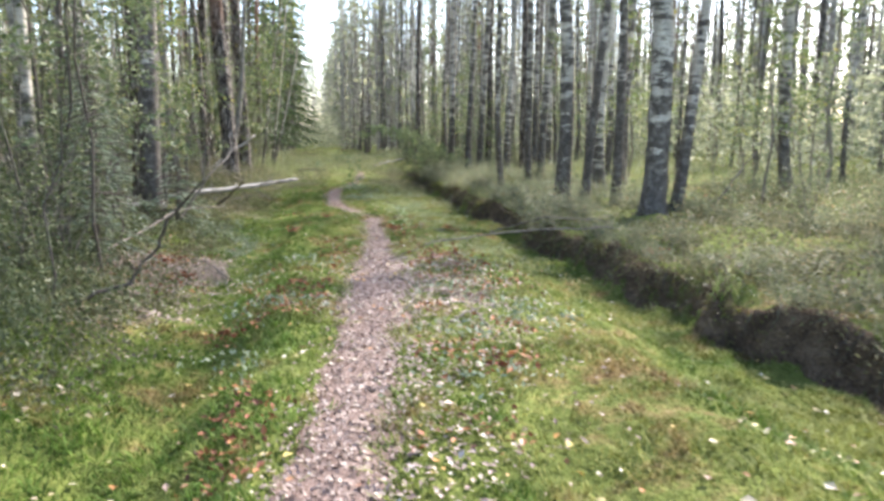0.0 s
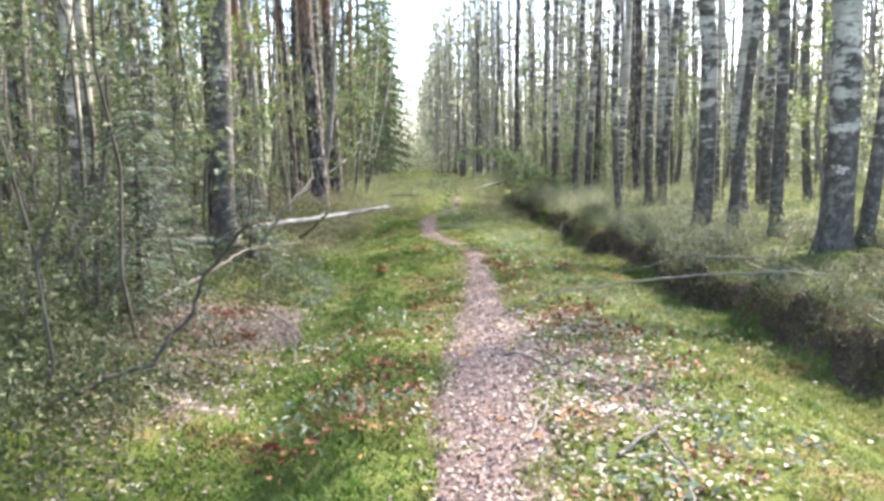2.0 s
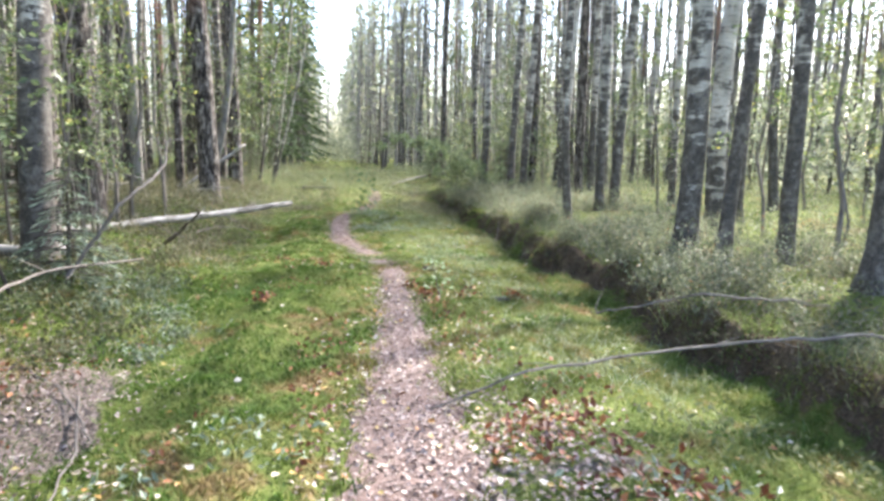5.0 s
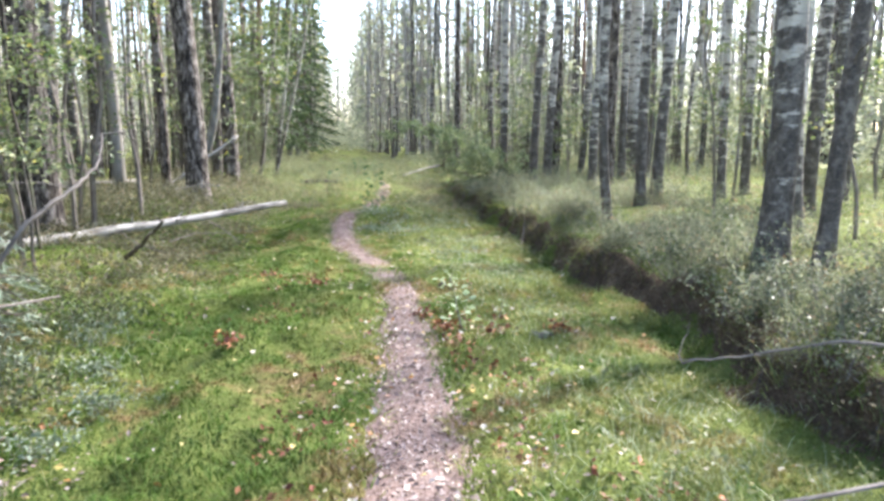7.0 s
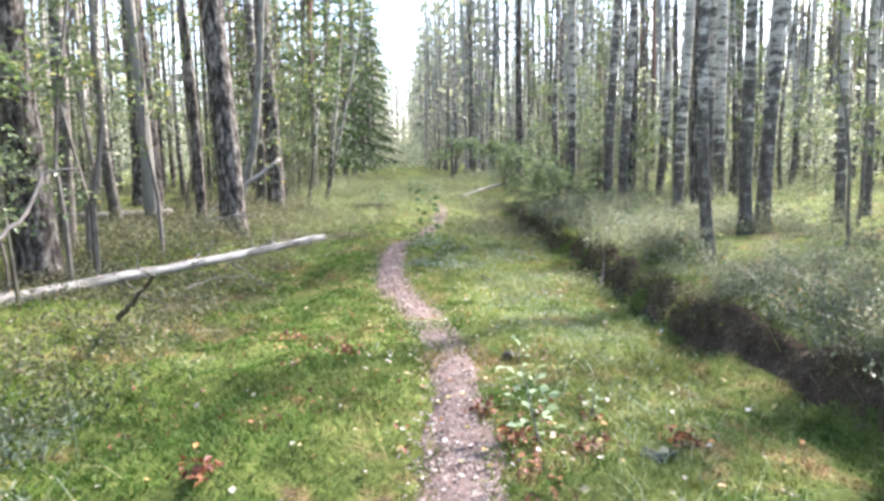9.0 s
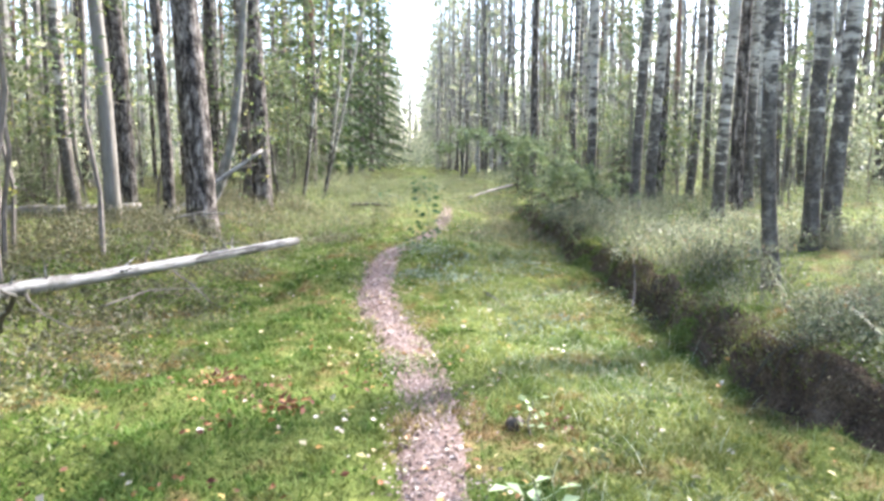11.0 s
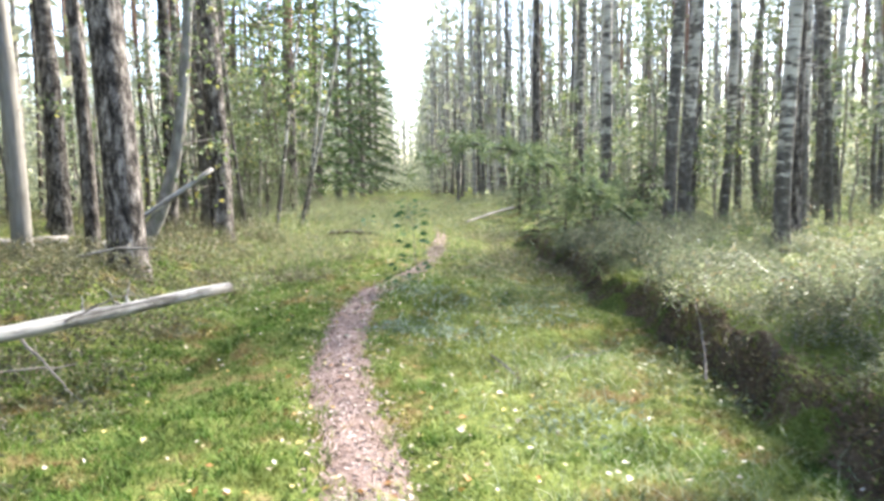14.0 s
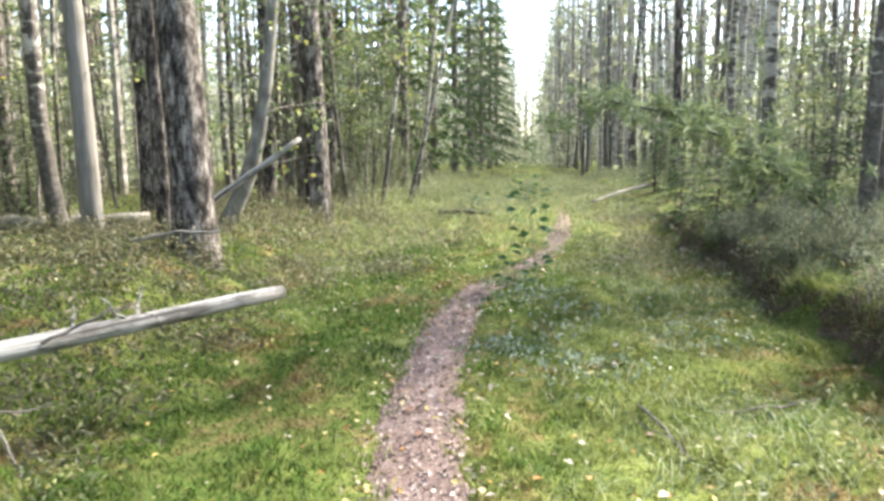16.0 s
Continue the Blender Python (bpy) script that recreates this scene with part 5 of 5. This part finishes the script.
def grasses():
    b = Build()
    n = 9000
    x, y = RNG.uniform(1.2, 3.6, n), RNG.uniform(6, 28, n)
    keep = vnoise(x, y, 1.5, 21) + RNG.uniform(-0.5, 0.5, n) > 0.1
    x, y = x[keep], y[keep]
    b.blades(np.stack([x, y, height(x, y)], -1), RNG.uniform(0.04, 0.13, len(x)), 0.005, 0.7)
    n = 1500
    y = RNG.uniform(4, 28, n)
    x = bank_x(y) + RNG.uniform(-0.02, 0.5, n)
    keep = vnoise(x, y, 0.8, 22) > 0.0
    x, y = x[keep], y[keep]
    b.blades(np.stack([x, y, height(x, y)], -1), RNG.uniform(0.12, 0.34, len(x)), 0.006, 1.0)
    n = 5000
    x, y = RNG.uniform(-2.6, 1.6, n), RNG.uniform(24, 40, n)
    keep = off_path(x, y, 0.05)
    x, y = x[keep], y[keep]
    b.blades(np.stack([x, y, height(x, y)], -1), RNG.uniform(0.1, 0.3, len(x)), 0.01, 0.6)
    n = 3000
    x, y = RNG.uniform(-3.0, -0.6, n), RNG.uniform(3, 24, n)
    keep = vnoise(x, y, 1.0, 23) > 0.25
    x, y = x[keep], y[keep]
    b.blades(np.stack([x, y, height(x, y)], -1), RNG.uniform(0.06, 0.18, len(x)), 0.006, 0.6)
    tagged(part("grass", b, M_GRASS), "thin green grass blades along the bank and track", "grass", kind="stuff")
    b = Build()
    n = 9000
    x, y = 2.35 + RNG.normal(size=n) * 0.6, RNG.uniform(8.5, 25, n)
    keep = (x < bank_x(y) - 0.05) & (x > path_x(y) + 0.45) & (vnoise(x, y, 1.3, 25) + 0.5 * vnoise(x, y, 0.5, 26) + RNG.uniform(-0.4, 0.4, n) > 0.1)
    x, y = x[keep], y[keep]
    b.blades(np.stack([x, y, height(x, y)], -1), RNG.uniform(0.05, 0.13, len(x)), 0.0045, 1.0)
    tagged(part("sedge", b, M_PALE_GRASS), "fine pale sedge on the wet ditch floor", "grass", kind="stuff")


def moss():
    b = Build()
    n = 330000
    y = 1.6 + 24 * RNG.uniform(0, 1, n) ** 1.15
    x = RNG.uniform(-3.2, 3.65, n)
    keep = off_path(x, y, -0.05 + 0.07 * RNG.normal(size=n) + 0.05 * vnoise(x, y, 0.3, 34))
    over = (y > 14.4) & (y < 16.6) & (vnoise(x, y, 0.4, 35) > -0.15) | (y > 22.5) & (y < 23.4) | (np.abs(vnoise(x, y, 0.22, 36)) > 0.55) & off_path(x, y, -0.12)
    keep |= over & (RNG.uniform(0, 1, n) < 0.7)
    litter = (x < -1.15) & (x > -2.5) & (y > 6.6) & (y < 10.6) | (x > 0.75) & (x < 1.75) & (y > 5) & (y < 9)
    keep &= ~(litter & (RNG.uniform(0, 1, n) < 0.8))
    keep &= vnoise(x, y, 0.5, 31) + RNG.uniform(-0.8, 0.8, n) > -0.5
    x, y = x[keep], y[keep]
    tall = 0.03 * (1 + 0.6 * vnoise(x, y, 0.35, 32) + 0.7 * vnoise(x, y, 0.13, 33)) * RNG.uniform(0.6, 1.5, len(x)) + 0.008
    tall = np.where(off_path(x, y, 0.0), tall, tall + 0.02)
    b.blades(np.stack([x, y, height(x, y) - 0.005], -1), tall, 0.0095, 0.9)
    n = 26000
    x, y = RNG.uniform(-2.6, 3.4, n), 2.0 + 22 * RNG.uniform(0, 1, n)
    keep = (vnoise(x, y, 0.45, 37) + RNG.uniform(-0.25, 0.25, n) > 0.3) & off_path(x, y, 0.12)
    x, y = x[keep], y[keep]
    b.blades(np.stack([x, y, height(x, y)], -1), RNG.uniform(0.05, 0.1, len(x)), 0.008, 1.1)
    tagged(part("moss", b, M_MOSS), "soft green and yellowish moss carpet", "moss", kind="stuff")


def fallen_leaves():
    b = Build()
    n = 4200
    y = 1.6 + 26 * RNG.uniform(0, 1, n) ** 1.1
    x = np.where(RNG.uniform(0, 1, n) < 0.5, path_x(y) + RNG.normal(size=n) * 0.75, RNG.uniform(-3, 3.6, n))
    keep = (x < bank_x(y) - 0.1) & (vnoise(x, y, 0.9, 41) + RNG.uniform(-0.7, 0.7, n) > -0.1)
    x, y = x[keep], y[keep]
    b.leaves(np.stack([x, y, height(x, y) + RNG.uniform(0.015, 0.04, len(x))], -1), RNG.uniform(0.026, 0.062, len(x)), 0.75, 0.75)
    tagged(part("fallen_leaves", b, M_FALLEN), "scattered pale and yellow fallen birch leaves", "leaves", kind="stuff")


def litter():
    b = Build()
    n = 26000
    y = 1.4 + 26 * RNG.uniform(0, 1, n) ** 1.3
    x = path_x(y) + half_width(y) * RNG.normal(size=n) * 0.55
    b.leaves(np.stack([x, y, height(x, y) + RNG.uniform(0.016, 0.032, n)], -1), RNG.uniform(0.012, 0.04, n), 0.6, 0.6)
    for x0, x1, y0, y1, n in ((-2.5, -1.1, 6.4, 10.8, 6000), (0.5, 1.7, 4.6, 9.4, 4200), (0.2, 0.9, 1.6, 6.5, 1500)):
        x, y = (x0 + x1) / 2 + (x1 - x0) * 0.3 * RNG.normal(size=n), (y0 + y1) / 2 + (y1 - y0) * 0.3 * RNG.normal(size=n)
        b.leaves(np.stack([x, y, height(x, y) + RNG.uniform(0.012, 0.03, n)], -1), RNG.uniform(0.02, 0.05, n), 0.8, 0.6)
    tagged(part("leaf_litter", b, M_CHIP), "brown and pinkish litter of leaves and chips on the path", "litter", kind="stuff")


def withered():
    b = Build()
    for x0, x1, y0, y1, n in ((0.8, 2.1, 4.4, 10, 1500), (-0.7, 0.2, 3, 9.5, 900), (0.95, 1.9, 11, 15, 700), (-0.5, 0.3, 3, 7, 700), (0.2, 1.0, 3, 6, 500), (0.0, 0.75, 7, 13, 700), (1.0, 1.6, 8, 13.5, 600), (-0.3, 0.9, 13, 19, 350), (-2.4, -1.2, 7.5, 11.5, 700), (-1.5, 0.2, 13, 17, 350)):
        x, y = RNG.uniform(x0, x1, n), RNG.uniform(y0, y1, n)
        keep = (vnoise(x, y, 0.5, 51) > 0.05) & off_path(x, y, 0.03)
        x, y = x[keep], y[keep]
        b.leaves(np.stack([x, y, height(x, y) + RNG.uniform(0.015, 0.05, len(x))], -1), RNG.uniform(0.025, 0.06, len(x)), 0.5, 0.6)
    tagged(part("withered_leaves", b, M_RED), "withered red-brown leaves in patches on the moss", "leaves", kind="stuff")


grasses()
withered()
moss()
fallen_leaves()
litter()
